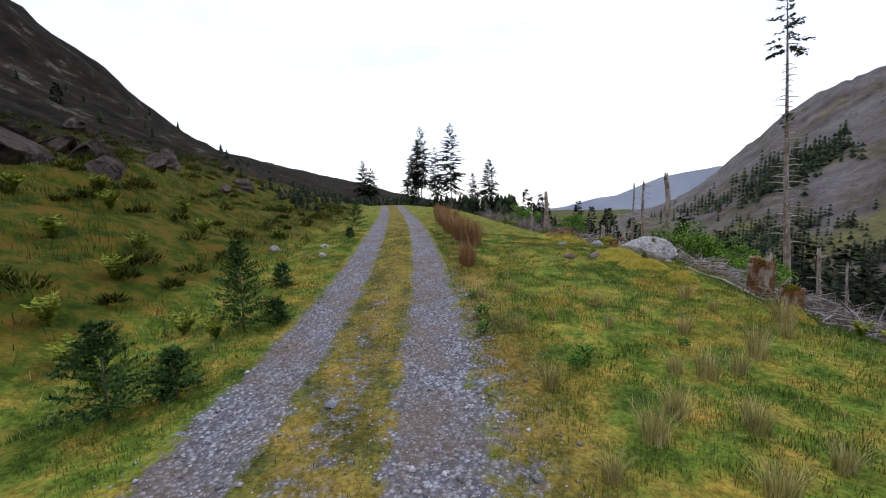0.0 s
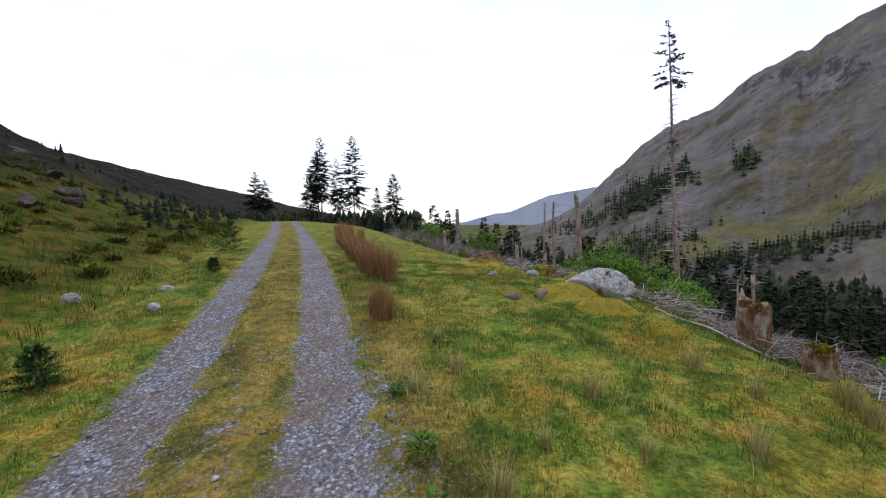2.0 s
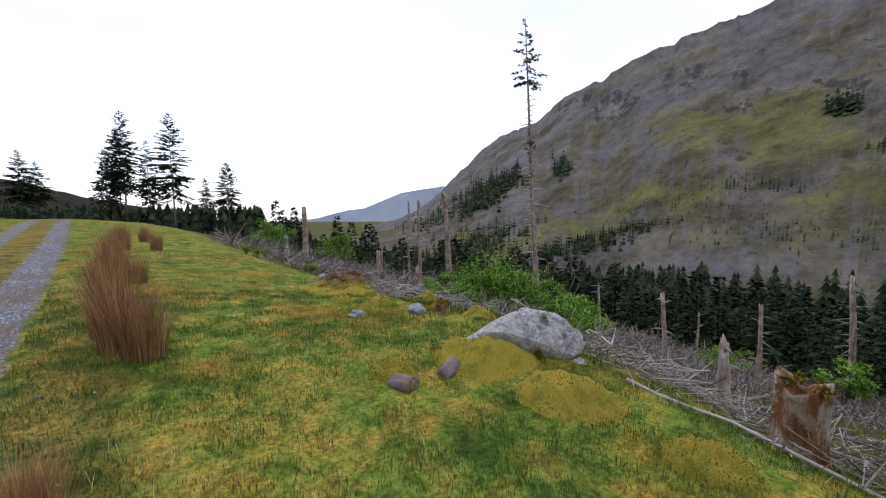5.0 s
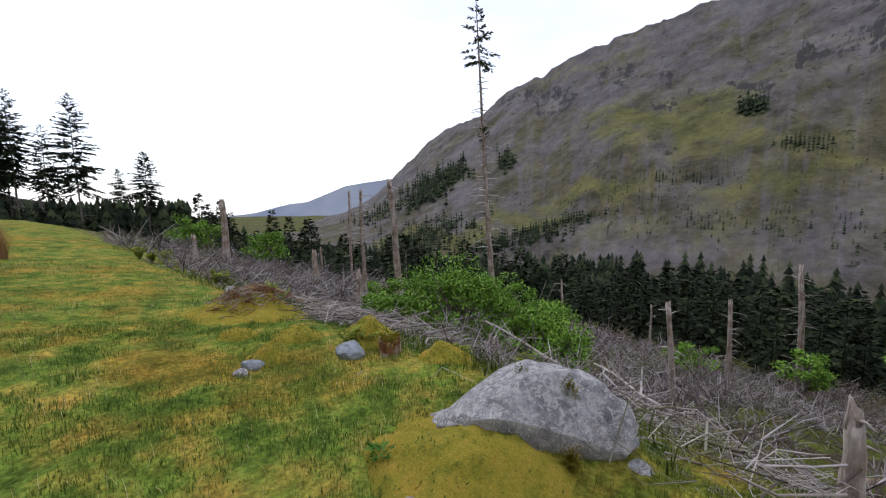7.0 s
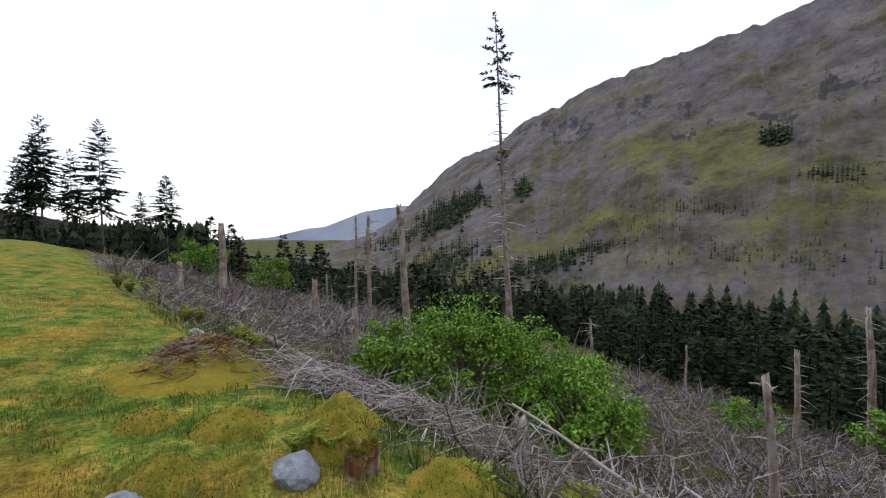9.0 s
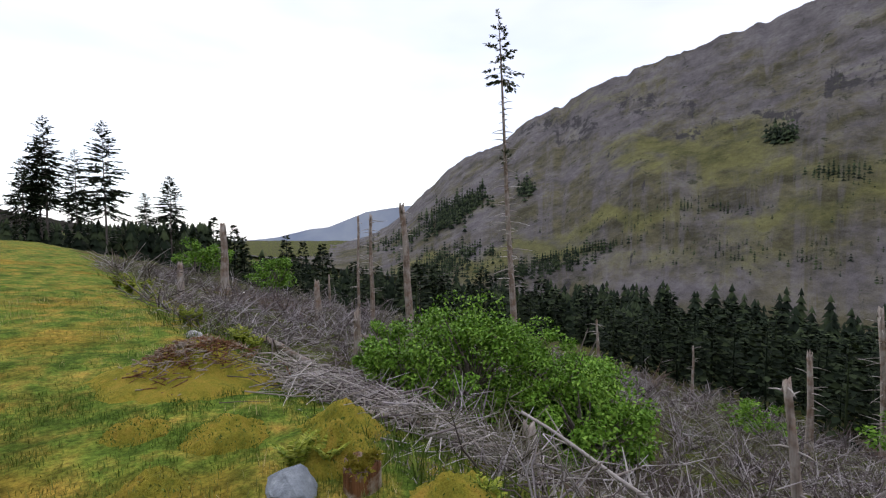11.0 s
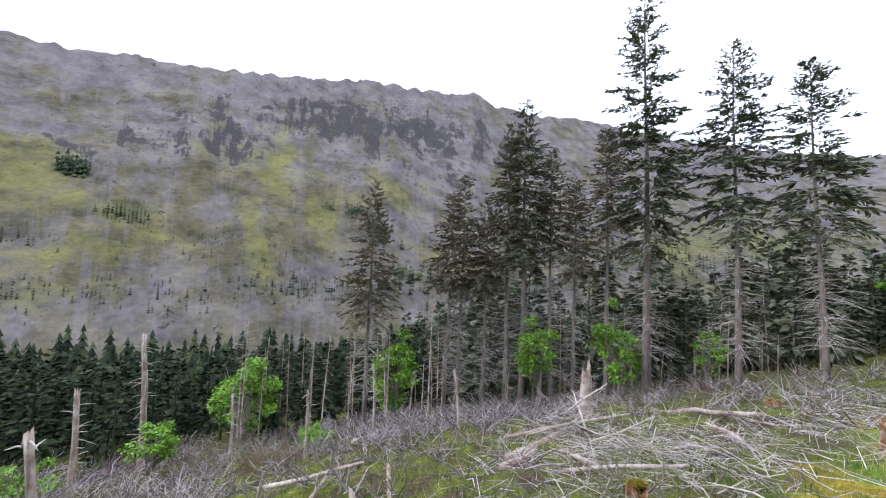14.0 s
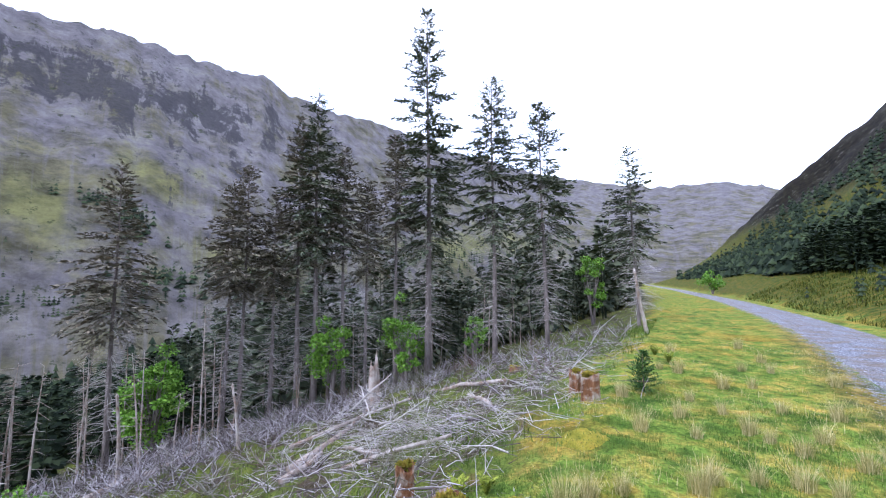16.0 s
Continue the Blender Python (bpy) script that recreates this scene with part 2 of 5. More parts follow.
NG = 431
tt = np.linspace(-1, 1, NG)
gx = 1.5 + 9 * np.sinh(6.2 * tt)
gy = 9 + 10 * np.sinh(6.1 * tt)
GX, GY = np.meshgrid(gx, gy, indexing="ij")
GZ = land(GX, GY)
far = np.hypot(GX, GY)
GZ = np.where(far > 500, np.minimum(GZ, 130 + 0 * GZ), GZ)
ground_me = mesh_from("ground", np.stack([GX, GY, GZ], -1).reshape(-1, 3), grid_faces(NG, NG), [GROUND_MAT], True)
add_attr(ground_me, "gravel", gravel_mask(GX, GY))
GU, _ = across(GX, GY)
add_attr(ground_me, "wild", smooth(-3.6, -5.5, GU + 0.5 * vnoise(GX, GY, 3)))
add_attr(ground_me, "slash", slash_mask(GX, GY))
add_attr(ground_me, "crown", 0.6 * np.exp(-(GU / 0.8) ** 4) + 0.6 * smooth(1.6, 1.9, GU) * smooth(3.4, 2.2, GU) * smooth(30, 10, np.abs(GY)))
# Upper hillside that gets the moor colour with its shade painted in
add_attr(ground_me, "shaded_moor", smooth(-13, -22, GU + 3 * vnoise(GX * 0.25, GY * 0.25, 4)) * smooth(-75, -30, GY) + smooth(-45, -75, GU) * smooth(-30, -75, GY))
tagged(new("ground", ground_me), "mossy turf, gravel ruts and brash-covered slope of a valley side", "ground", kind="structure")

# ---------------------------------------------------------------- the mountain across the valley
RIDGE_B = np.array([-12, 0, 10, 14.1, 16.3, 21.5, 27, 33, 37.5, 40.9, 43.9, 48, 52.4, 59.5, 66, 71, 78, 86.5, 94.4, 102.8, 110.7, 114.3, 119.9, 123.5, 128.7, 134.9, 138, 146.5, 164.2, 174.5, 180, 186])
RIDGE_E = np.array([-3, -3, -3, -2.6, -2.4, -1.0, 2.6, 8.8, 11.2, 12.0, 15.0, 16.3, 18.4, 20.2, 21.5, 22.0, 23.5, 24.7, 25.5, 26.6, 26.4, 26.0, 26.1, 24.3, 23.1, 22.4, 21.3, 18.3, 13.5, 11.6, 11.7, 10])
NB, NS = 540, 130
bb = np.linspace(-10, 186, NB)
ss = np.linspace(0, 1.12, NS)
BB, SS = np.meshgrid(bb, ss, indexing="ij")
axis = np.sin(np.radians(np.clip(BB + 7, 12, 168)))
r_foot, r_top = 235 / axis ** 0.85, 640 / axis ** 0.9
elev = np.interp(BB, RIDGE_B, RIDGE_E) + 0.25 * vnoise(BB * 0.9, BB * 0, 3) + 0.12 * vnoise(BB * 2.6, BB * 0, 4)
top = r_top * np.tan(np.radians(elev)) + 2
RM = r_foot + (r_top - r_foot) * SS
XM, YM = RM * np.sin(np.radians(BB)) + 3.5, RM * np.cos(np.radians(BB)) + 12
prof = np.where(SS < 1, 0.80 * SS + 0.20 * SS ** 2.4, 1 - (SS - 1) * 0.6)
ZM = -44 + (top + 44) * prof
env = np.sin(np.pi * np.clip(SS, 0, 1)) ** 0.7
gully = np.abs(fbm(BB * 0.22, SS * 1.6, 4, 51))
ZM = ZM - env * smooth(0.35, 0.8, SS) * (top + 44) * 0.025 * gully + env * (top + 44) * 0.02 * fbm(BB * 0.12, SS * 3, 4, 55)
crag = fbm(XM * 0.018, (YM + ZM) * 0.018, 4, 61, 0.6)
ZM = ZM + env ** 1.5 * smooth(0.45, 0.75, SS) * 1.6 * crag + env * 0.8 * fbm(XM * 0.05, YM * 0.05, 3, 63)

EL = np.degrees(np.arctan2(ZM - 1.4, RM))
WB = BB + 2.6 * fbm(BB * 0.15 + SS * 3.1, SS * 5 - BB * 0.11, 5, 71, 0.6)
WE = EL + 1.3 * fbm(BB * 0.22 - SS * 4.3, SS * 6 + BB * 0.17, 5, 73, 0.6)


def patches(rows):
    """Soft-edged areas: bearing, rise, half widths, slant, strength."""
    out = np.zeros_like(BB)
    for b, e, db, de, sl, k in rows:
        out = np.maximum(out, k * np.exp(-((WB - b) / db) ** 2 - ((WE - e - sl * (WB - b)) / de) ** 2))
    return out


LAWN = patches([(64, 9.6, 9, 2.2, 0.0, 1.0), (72, 6.5, 9, 2.0, -0.15, 0.6), (93, 13, 2.6, 4.5, -0.8, 0.9), (90, 3.5, 3.5, 5.0, -0.9, 0.85), (100, 7.5, 3.0, 4.0, -0.9, 0.8), (77, 2.0, 7, 1.6, 0.25, 0.8), (55, 1.2, 10, 1.2, 0.2, 0.9), (45, -2.5, 10, 1.6, 0.25, 0.9),
                (68, -2.5, 12, 1.4, 0.1, 0.5), (108, 12, 4, 3, -0.5, 0.5), (34, -4.5, 10, 1.6, 0.3, 0.8), (120, 2, 9, 3, 0.0, 0.5), (150, 5, 12, 3, 0.0, 0.6), (55, 17, 6, 1.6, 0.1, 0.35), (86, 15, 7, 1.6, 0.0, 0.4)])
CRAGS_AT = patches([(71, 12.2, 6, 0.9, -0.05, 1.0), (86, 17, 4.5, 5.0, -0.3, 0.95), (80, 14, 3, 3.0, -0.3, 0.8), (101, 21, 9, 3.2, -0.1, 1.0), (113, 21, 9, 3.2, -0.15, 1.0), (108, 16, 2.4, 2.6, -1.2, 0.8), (116, 16.5, 2.0, 3.0, -1.4, 0.8), (60, 16, 6, 2.0, 0.1, 0.6), (48, 13.5, 4, 1.8, 0.2, 0.7), (52, 9.5, 4, 0.8, 0.1, 0.5), (126, 18, 8, 3.0, -0.2, 0.7), (94, 22, 8, 2.0, 0.1, 0.6)])
mm = Mat("heather_scree_and_grass", 1.0, 0.05)
m_hi = mm.attr("high")
m_uv = mm.n.new("ShaderNodeCombineXYZ")
mm.l.new(mm.attr("bear"), m_uv.inputs[0])
mm.l.new(m_hi, m_uv.inputs[1])
world_pos, mm.pos = mm.pos, m_uv.outputs[0]
m_streak = mm.noise(1.0, 6, 0.7, (0.50, 1.5, 1), 0.8)
m_crag = mm.noise(1.0, 7, 0.75, (0.40, 5.0, 1), 0.8)
mm.pos = world_pos
m_n2, m_n3 = mm.noise(0.045, 6, 0.7), mm.noise(0.3, 4, 0.75)
scree = mm.ramp(m_n2, [(0.32, (0.090, 0.082, 0.088)), (0.5, (0.138, 0.127, 0.134)), (0.66, (0.185, 0.173, 0.181))])
heath = mm.ramp(m_n2, [(0.35, (0.050, 0.048, 0.028)), (0.6, (0.118, 0.108, 0.066))])
lawn = mm.ramp(m_n2, [(0.3, (0.070, 0.074, 0.030)), (0.65, (0.165, 0.160, 0.062))])
grain = mm.math("MULTIPLY", mm.math("SUBTRACT", m_n2, 0.5), 1.6)
green = mm.ramp(mm.math("ADD", mm.attr("lawn"), grain), [(0.14, 0.0), (0.70, 0.9)])
col = mm.mix(mm.ramp(mm.math("ADD", mm.noise(0.02, 6, 0.68), mm.math("MULTIPLY", m_hi, 0.12)), [(0.47, 0.0), (0.64, 0.9)]), heath, scree)
col = mm.mix(mm.ramp(m_streak, [(0.50, 0.0), (0.60, 0.55)]), col, scree)
col = mm.mix(green, col, lawn)
rocky = mm.ramp(mm.math("ADD", mm.attr("crag"), mm.math("MULTIPLY", mm.math("SUBTRACT", mm.mix(0.4, m_crag, mm.noise(0.05, 7, 0.78)), 0.5), 5.5)), [(0.52, 0.0), (0.76, 0.9)])
col = mm.mix(rocky, col, (0.046, 0.044, 0.047))
bushes = mm.ramp(mm.noise(0.11, 5, 0.8), [(0.60, 0.0), (0.64, 0.8)])
col = mm.mix(bushes, col, (0.035, 0.042, 0.02))
col = mm.mix(0.45, col, mm.ramp(m_n3, [(0.3, 0.35), (0.62, 1.0)]), "MULTIPLY")
mm.color(col).bump(mm.noise(0.10, 7, 0.75), 0.7, 3.0)
mtn_me = mesh_from("mountain", np.stack([XM, YM, ZM], -1).reshape(-1, 3), grid_faces(NB, NS)[:, ::-1], [mm.m], True)
add_attr(mtn_me, "high", SS)
add_attr(mtn_me, "bear", BB)
add_attr(mtn_me, "lawn", LAWN)
add_attr(mtn_me, "crag", CRAGS_AT)
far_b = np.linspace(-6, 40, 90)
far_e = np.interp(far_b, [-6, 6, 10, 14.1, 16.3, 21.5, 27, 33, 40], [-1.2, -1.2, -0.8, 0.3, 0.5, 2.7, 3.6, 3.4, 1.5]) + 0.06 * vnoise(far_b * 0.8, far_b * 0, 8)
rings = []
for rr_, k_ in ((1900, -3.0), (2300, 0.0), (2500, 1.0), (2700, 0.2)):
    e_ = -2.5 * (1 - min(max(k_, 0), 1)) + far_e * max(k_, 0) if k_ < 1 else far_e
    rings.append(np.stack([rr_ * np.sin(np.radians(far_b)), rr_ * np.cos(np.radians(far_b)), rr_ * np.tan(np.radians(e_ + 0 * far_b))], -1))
# The blue-grey of distance haze is put into the fells' base colour
fh = Mat("haze_tinted_distant_fells", 1.0, 0.0)
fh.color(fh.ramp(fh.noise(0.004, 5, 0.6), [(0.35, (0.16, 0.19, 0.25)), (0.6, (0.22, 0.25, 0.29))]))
tagged(new("backdrop_far_hills", mesh_from("far_hills", np.concatenate(rings), grid_faces(4, 90), [fh.m], True)), "distant fells closing the valley, blue-grey haze painted into their colour", "hills", kind="structure")
tagged(new("backdrop_mountain", mtn_me), "long grey-brown fell with scree, crags and green lower slopes", "mountain", kind="structure")

# ---------------------------------------------------------------- shapes


class Acc:
    """Gathers triangles for one mesh."""

    def __init__(self):
        self.v, self.f, self.k, self.n = [], [], [], 0

    def add(self, v, f, k=0):
        self.v.append(np.asarray(v, float).reshape(-1, 3))
        f = np.asarray(f, int).reshape(-1, 3)
        self.f.append(f + self.n)
        self.k.append(np.full(len(f), k))
        self.n += len(self.v[-1])
        return self

    def mesh(self, name, mats, smooth_it=False):
        return mesh_from(name, np.concatenate(self.v), np.concatenate(self.f), mats, smooth_it, np.concatenate(self.k))


def unit(v):
    v = np.asarray(v, float)
    return v / np.maximum(np.linalg.norm(v, axis=-1, keepdims=True), 1e-9)


def tube(path, radii, sides=6, caps=True, rough=0.0, rng=None):
    """A closed round stick along a path."""
    path, radii = np.asarray(path, float), np.asarray(radii, float)
    n = len(path)
    tang = unit(np.gradient(path, axis=0))
    ref = np.array([0.0, 0, 1]) if abs(tang[0][2]) < 0.8 else np.array([1.0, 0, 0])
    a = unit(np.cross(tang, ref))
    b = np.cross(tang, a)
    ang = np.arange(sides) * 2 * np.pi / sides
    r = radii[:, None] * np.ones(sides)
    if rough:
        r = r * (1 + rough * rng.uniform(-1, 1, r.shape))
    v = path[:, None] + r[..., None] * (np.cos(ang)[None, :, None] * a[:, None] + np.sin(ang)[None, :, None] * b[:, None])
    i = np.arange(n * sides).reshape(n, sides)
    j = np.roll(i, -1, 1)
    q1 = np.stack([i[:-1], j[:-1], j[1:]], -1).reshape(-1, 3)
    q2 = np.stack([i[:-1], j[1:], i[1:]], -1).reshape(-1, 3)
    v, f = v.reshape(-1, 3), [q1, q2]
    if caps:
        v = np.concatenate([v, path[:1], path[-1:]])
        c0, c1 = n * sides, n * sides + 1
        f.append(np.stack([np.full(sides, c0), j[0], i[0]], -1))
        f.append(np.stack([np.full(sides, c1), i[-1], j[-1]], -1))
    return v, np.concatenate(f)


def sprays(base, way, length, width, lift=0.0, rng=None):
    """Many small folded leaf shapes."""
    base, way = np.asarray(base, float), unit(way)
    n = len(base)
    length, width = np.broadcast_to(length, n)[:, None], np.broadcast_to(width, n)[:, None]
    ref = rng.normal(size=(n, 3)) * 0.5 + [0, 0, 1.0]
    side = unit(np.cross(way, ref))
    up = np.cross(side, way)
    mid = base + way * length * 0.45 + up * width * lift
    v = np.stack([base, mid + side * width, base + way * length, mid - side * width], 1).reshape(-1, 3)
    i = np.arange(n)[:, None] * 4
    return v, np.concatenate([i + [0, 1, 2], i + [0, 2, 3]])


def rock_mesh(name, size, seed, mats, cuts=3, rough=0.22, flat=0.25):
    """A lumpy stone, size x, y, z, resting on z = 0 and a little sunk."""
    bm = bmesh.new()
    bmesh.ops.create_icosphere(bm, subdivisions=cuts, radius=0.5)
    off = Vector((seed * 3.1, seed * 7.7, seed * 1.3))
    for v in bm.verts:
        p = v.co.copy()
        d = 1 + rough * noise.fractal(p * 2.2 + off, 1.0, 2.0, 4) + 0.10 * noise.noise(p * 6 + off)
        for k in range(5):
            nrm = Vector((math.sin(seed + k * 2.4), math.cos(seed * 1.7 + k * 1.9), math.sin(k * 1.3 + seed) * 0.8)).normalized()
            over = p.dot(nrm) * d - (0.5 - flat * 0.42)
            if over > 0:
                p -= nrm * over * 0.8
        v.co = Vector((p.x * d * size[0], p.y * d * size[1], (p.z * d + 0.30) * size[2]))
    me = bpy.data.meshes.new(name)
    bm.to_mesh(me)
    bm.free()
    for m in mats:
        me.materials.append(m)
    return me


# ---------------------------------------------------------------- materials of the things


def leaf_mat(name, dark, mid, light, rough=0.6, scale=1.2):
    m = Mat(name, rough, 0.08)
    tone = m.mix(0.35, m.island(), m.noise(scale, 3))
    m.color(m.ramp(tone, [(0.15, dark), (0.5, mid), (0.85, light)]))
    return m.m


NEEDLE = leaf_mat("spruce_needles", (0.045, 0.060, 0.038), (0.11, 0.13, 0.08), (0.21, 0.22, 0.14))
NEEDLE_BROWN = leaf_mat("brownish_spruce_needles", (0.070, 0.066, 0.046), (0.17, 0.152, 0.105), (0.31, 0.26, 0.19))
# Near-black: crown shade and silhouette darkness of far trees put into the colour
NEEDLE_FAR_SHADED = leaf_mat("shade_dark_plantation_needles", (0.008, 0.013, 0.008), (0.020, 0.031, 0.017), (0.055, 0.075, 0.033), 0.8, 0.12)
NEEDLE_DIM = leaf_mat("dim_wood_needles", (0.024, 0.032, 0.020), (0.060, 0.074, 0.044), (0.13, 0.14, 0.085), 0.8, 0.3)
NEEDLE_YOUNG = leaf_mat("young_spruce_needles", (0.020, 0.050, 0.014), (0.045, 0.105, 0.028), (0.11, 0.19, 0.055))
LEAF = leaf_mat("fresh_green_leaves", (0.060, 0.135, 0.014), (0.125, 0.26, 0.028), (0.24, 0.40, 0.06), 0.5)
FERN = leaf_mat("yellow_green_fern", (0.10, 0.15, 0.015), (0.22, 0.27, 0.03), (0.36, 0.38, 0.06), 0.6)
RUSH = leaf_mat("dry_brown_rushes", (0.14, 0.07, 0.03), (0.30, 0.165, 0.08), (0.46, 0.31, 0.16), 0.8)
RUSH_PALE = leaf_mat("straw_and_green_rushes", (0.13, 0.15, 0.04), (0.38, 0.33, 0.13), (0.66, 0.56, 0.30), 0.8)
WEED = leaf_mat("broad_green_weed", (0.04, 0.10, 0.014), (0.07, 0.18, 0.025), (0.13, 0.27, 0.05), 0.5)
HEATHER = leaf_mat("bank_heather_and_bracken", (0.016, 0.024, 0.006), (0.055, 0.075, 0.012), (0.17, 0.16, 0.03), 0.9, 0.9)

bk = Mat("living_spruce_bark", 0.9, 0.2).obj_pos()
bk.color(bk.ramp(bk.noise(5, 5, 0.7, (1, 1, 0.25)), [(0.3, (0.10, 0.08, 0.07)), (0.6, (0.22, 0.185, 0.17)), (0.8, (0.32, 0.29, 0.27))])).bump(bk.noise(16, 4, 0.7, (1, 1, 0.3)), 0.8, 0.03)
BARK = bk.m
dw = Mat("silvered_dead_wood", 0.85, 0.25).obj_pos()
dw.color(dw.mix(0.55, dw.ramp(dw.noise(9, 5, 0.7, (1, 1, 0.12)), [(0.3, (0.20, 0.165, 0.14)), (0.55, (0.42, 0.38, 0.35)), (0.8, (0.62, 0.59, 0.56))]), dw.ramp(dw.island(), [(0.0, (0.16, 0.125, 0.10)), (0.5, (0.40, 0.36, 0.33)), (1.0, (0.66, 0.63, 0.60))]))).bump(dw.noise(30, 4, 0.7, (1, 1, 0.1)), 0.6, 0.01)
DEAD = dw.m
bw = Mat("brown_brushwood", 0.9, 0.08)
bw_col = bw.ramp(bw.mix(0.4, bw.island(), bw.noise(0.7, 4)), [(0.15, (0.036, 0.026, 0.023)), (0.5, (0.165, 0.138, 0.138)), (0.85, (0.56, 0.525, 0.53))])
bw_col = bw.mix(bw.ramp(bw.noise(0.33, 4, 0.6), [(0.52, 0.0), (0.62, 0.75)]), bw_col, (0.13, 0.135, 0.05))
bw_col = bw.mix(bw.ramp(bw.noise(0.21, 4, 0.6), [(0.56, 0.0), (0.66, 0.6)]), bw_col, (0.16, 0.085, 0.05))
bw.color(bw_col)
BRASH = bw.m
rt = Mat("rotten_orange_stump_wood", 0.9, 0.15).obj_pos()
rt.color(rt.mix(rt.ramp(rt.noise(3, 4, 0.7), [(0.45, 0.0), (0.6, 1.0)]), rt.ramp(rt.noise(14, 5, 0.7, (1, 1, 0.12)), [(0.3, (0.075, 0.034, 0.016)), (0.6, (0.22, 0.10, 0.045)), (0.8, (0.36, 0.21, 0.12))]), rt.ramp(rt.noise(18, 4, 0.7, (1, 1, 0.1)), [(0.35, (0.26, 0.21, 0.16)), (0.7, (0.52, 0.46, 0.38))]))).bump(rt.noise(25, 4, 0.7, (1, 1, 0.1)), 1.0, 0.03)
ROTTEN = rt.m
sn = Mat("weathered_snag_wood", 0.9, 0.2).obj_pos()
sn.color(sn.mix(sn.ramp(sn.noise(1.6, 4, 0.7), [(0.42, 0.0), (0.6, 1.0)]), sn.ramp(sn.noise(9, 5, 0.7, (1, 1, 0.1)), [(0.3, (0.22, 0.18, 0.15)), (0.7, (0.52, 0.47, 0.42))]), sn.ramp(sn.noise(9, 5, 0.7, (1, 1, 0.1)), [(0.3, (0.11, 0.08, 0.06)), (0.7, (0.32, 0.22, 0.16))]))).bump(sn.noise(22, 4, 0.7, (1, 1, 0.12)), 0.8, 0.02)
SNAG = sn.m
ms = Mat("moss_cushion", 1.0, 0.1)
ms.color(ms.mix(0.45, ms.ramp(ms.noise(5, 5, 0.7), [(0.3, (0.17, 0.20, 0.026)), (0.5, (0.36, 0.31, 0.04)), (0.7, (0.50, 0.34, 0.06))]), ms.ramp(ms.noise(60, 3, 0.7), [(0.3, 0.3), (0.7, 1.0)]), "MULTIPLY")).bump(ms.noise(55, 4, 0.75), 1.0, 0.03)
MOSS = ms.m
rk = Mat("lichened_grey_rock", 0.9, 0.25).obj_pos()
rk_base = rk.ramp(rk.noise(3.2, 8, 0.78), [(0.34, (0.14, 0.135, 0.14)), (0.5, (0.40, 0.40, 0.42)), (0.64, (0.66, 0.66, 0.66))])
rk_lich = rk.ramp(rk.noise(12, 6, 0.8, None, 0.8), [(0.50, 0.0), (0.54, 0.8)])
rk_col = rk.mix(rk_lich, rk_base, (0.74, 0.75, 0.72))
rk_col = rk.mix(rk.ramp(rk.noise(26, 5, 0.8), [(0.58, 0.0), (0.64, 0.7)]), rk_col, (0.07, 0.065, 0.06))
rk_col = rk.mix(rk.ramp(rk.noise(1.3, 4, 0.6), [(0.58, 0.0), (0.68, 0.4)]), rk_col, (0.30, 0.24, 0.19))
rk.color(rk_col).bump(rk.noise(9, 8, 0.8), 1.0, 0.07)
ROCK = rk.m
br = Mat("brown_crag_rock", 0.95, 0.2).obj_pos()
br.color(br.ramp(br.noise(1.1, 6, 0.72), [(0.28, (0.025, 0.021, 0.02)), (0.5, (0.10, 0.078, 0.068)), (0.72, (0.24, 0.20, 0.18))])).bump(br.noise(5, 6, 0.75), 1.0, 0.15)
CRAG = br.m
bs = Mat("blue_grey_stone", 0.85, 0.3).obj_pos()
bs.color(bs.ramp(bs.noise(9, 6, 0.75), [(0.3, (0.14, 0.16, 0.18)), (0.55, (0.25, 0.28, 0.31)), (0.75, (0.40, 0.43, 0.46))])).bump(bs.noise(30, 5, 0.75), 0.7, 0.02)
BLUE_STONE = bs.m
gs = Mat("loose_track_stones", 0.85, 0.3)
gs.color(gs.ramp(gs.island(), [(0.0, (0.12, 0.12, 0.13)), (0.5, (0.28, 0.285, 0.31)), (0.85, (0.42, 0.42, 0.45)), (1.0, (0.62, 0.62, 0.64))])).bump(gs.noise(120, 3), 0.4, 0.004)
CHIPS = gs.m
gr = Mat("short_turf_blades", 0.8, 0.15)
g_patch = gr.mix(0.5, gr.noise(0.45, 4), gr.noise(2.3, 5, 0.65))
g_col = gr.ramp(g_patch, [(0.40, (0.065, 0.135, 0.022)), (0.51, (0.13, 0.19, 0.034)), (0.61, (0.25, 0.235, 0.05)), (0.71, (0.38, 0.26, 0.06))])
gr.color(gr.mix(0.55, g_col, gr.ramp(gr.island(), [(0.0, (0.25, 0.25, 0.2)), (0.6, (0.9, 0.9, 0.8)), (1.0, (1.0, 1.0, 0.9))]), "MULTIPLY"))
GRASS = gr.m

# ---------------------------------------------------------------- trees


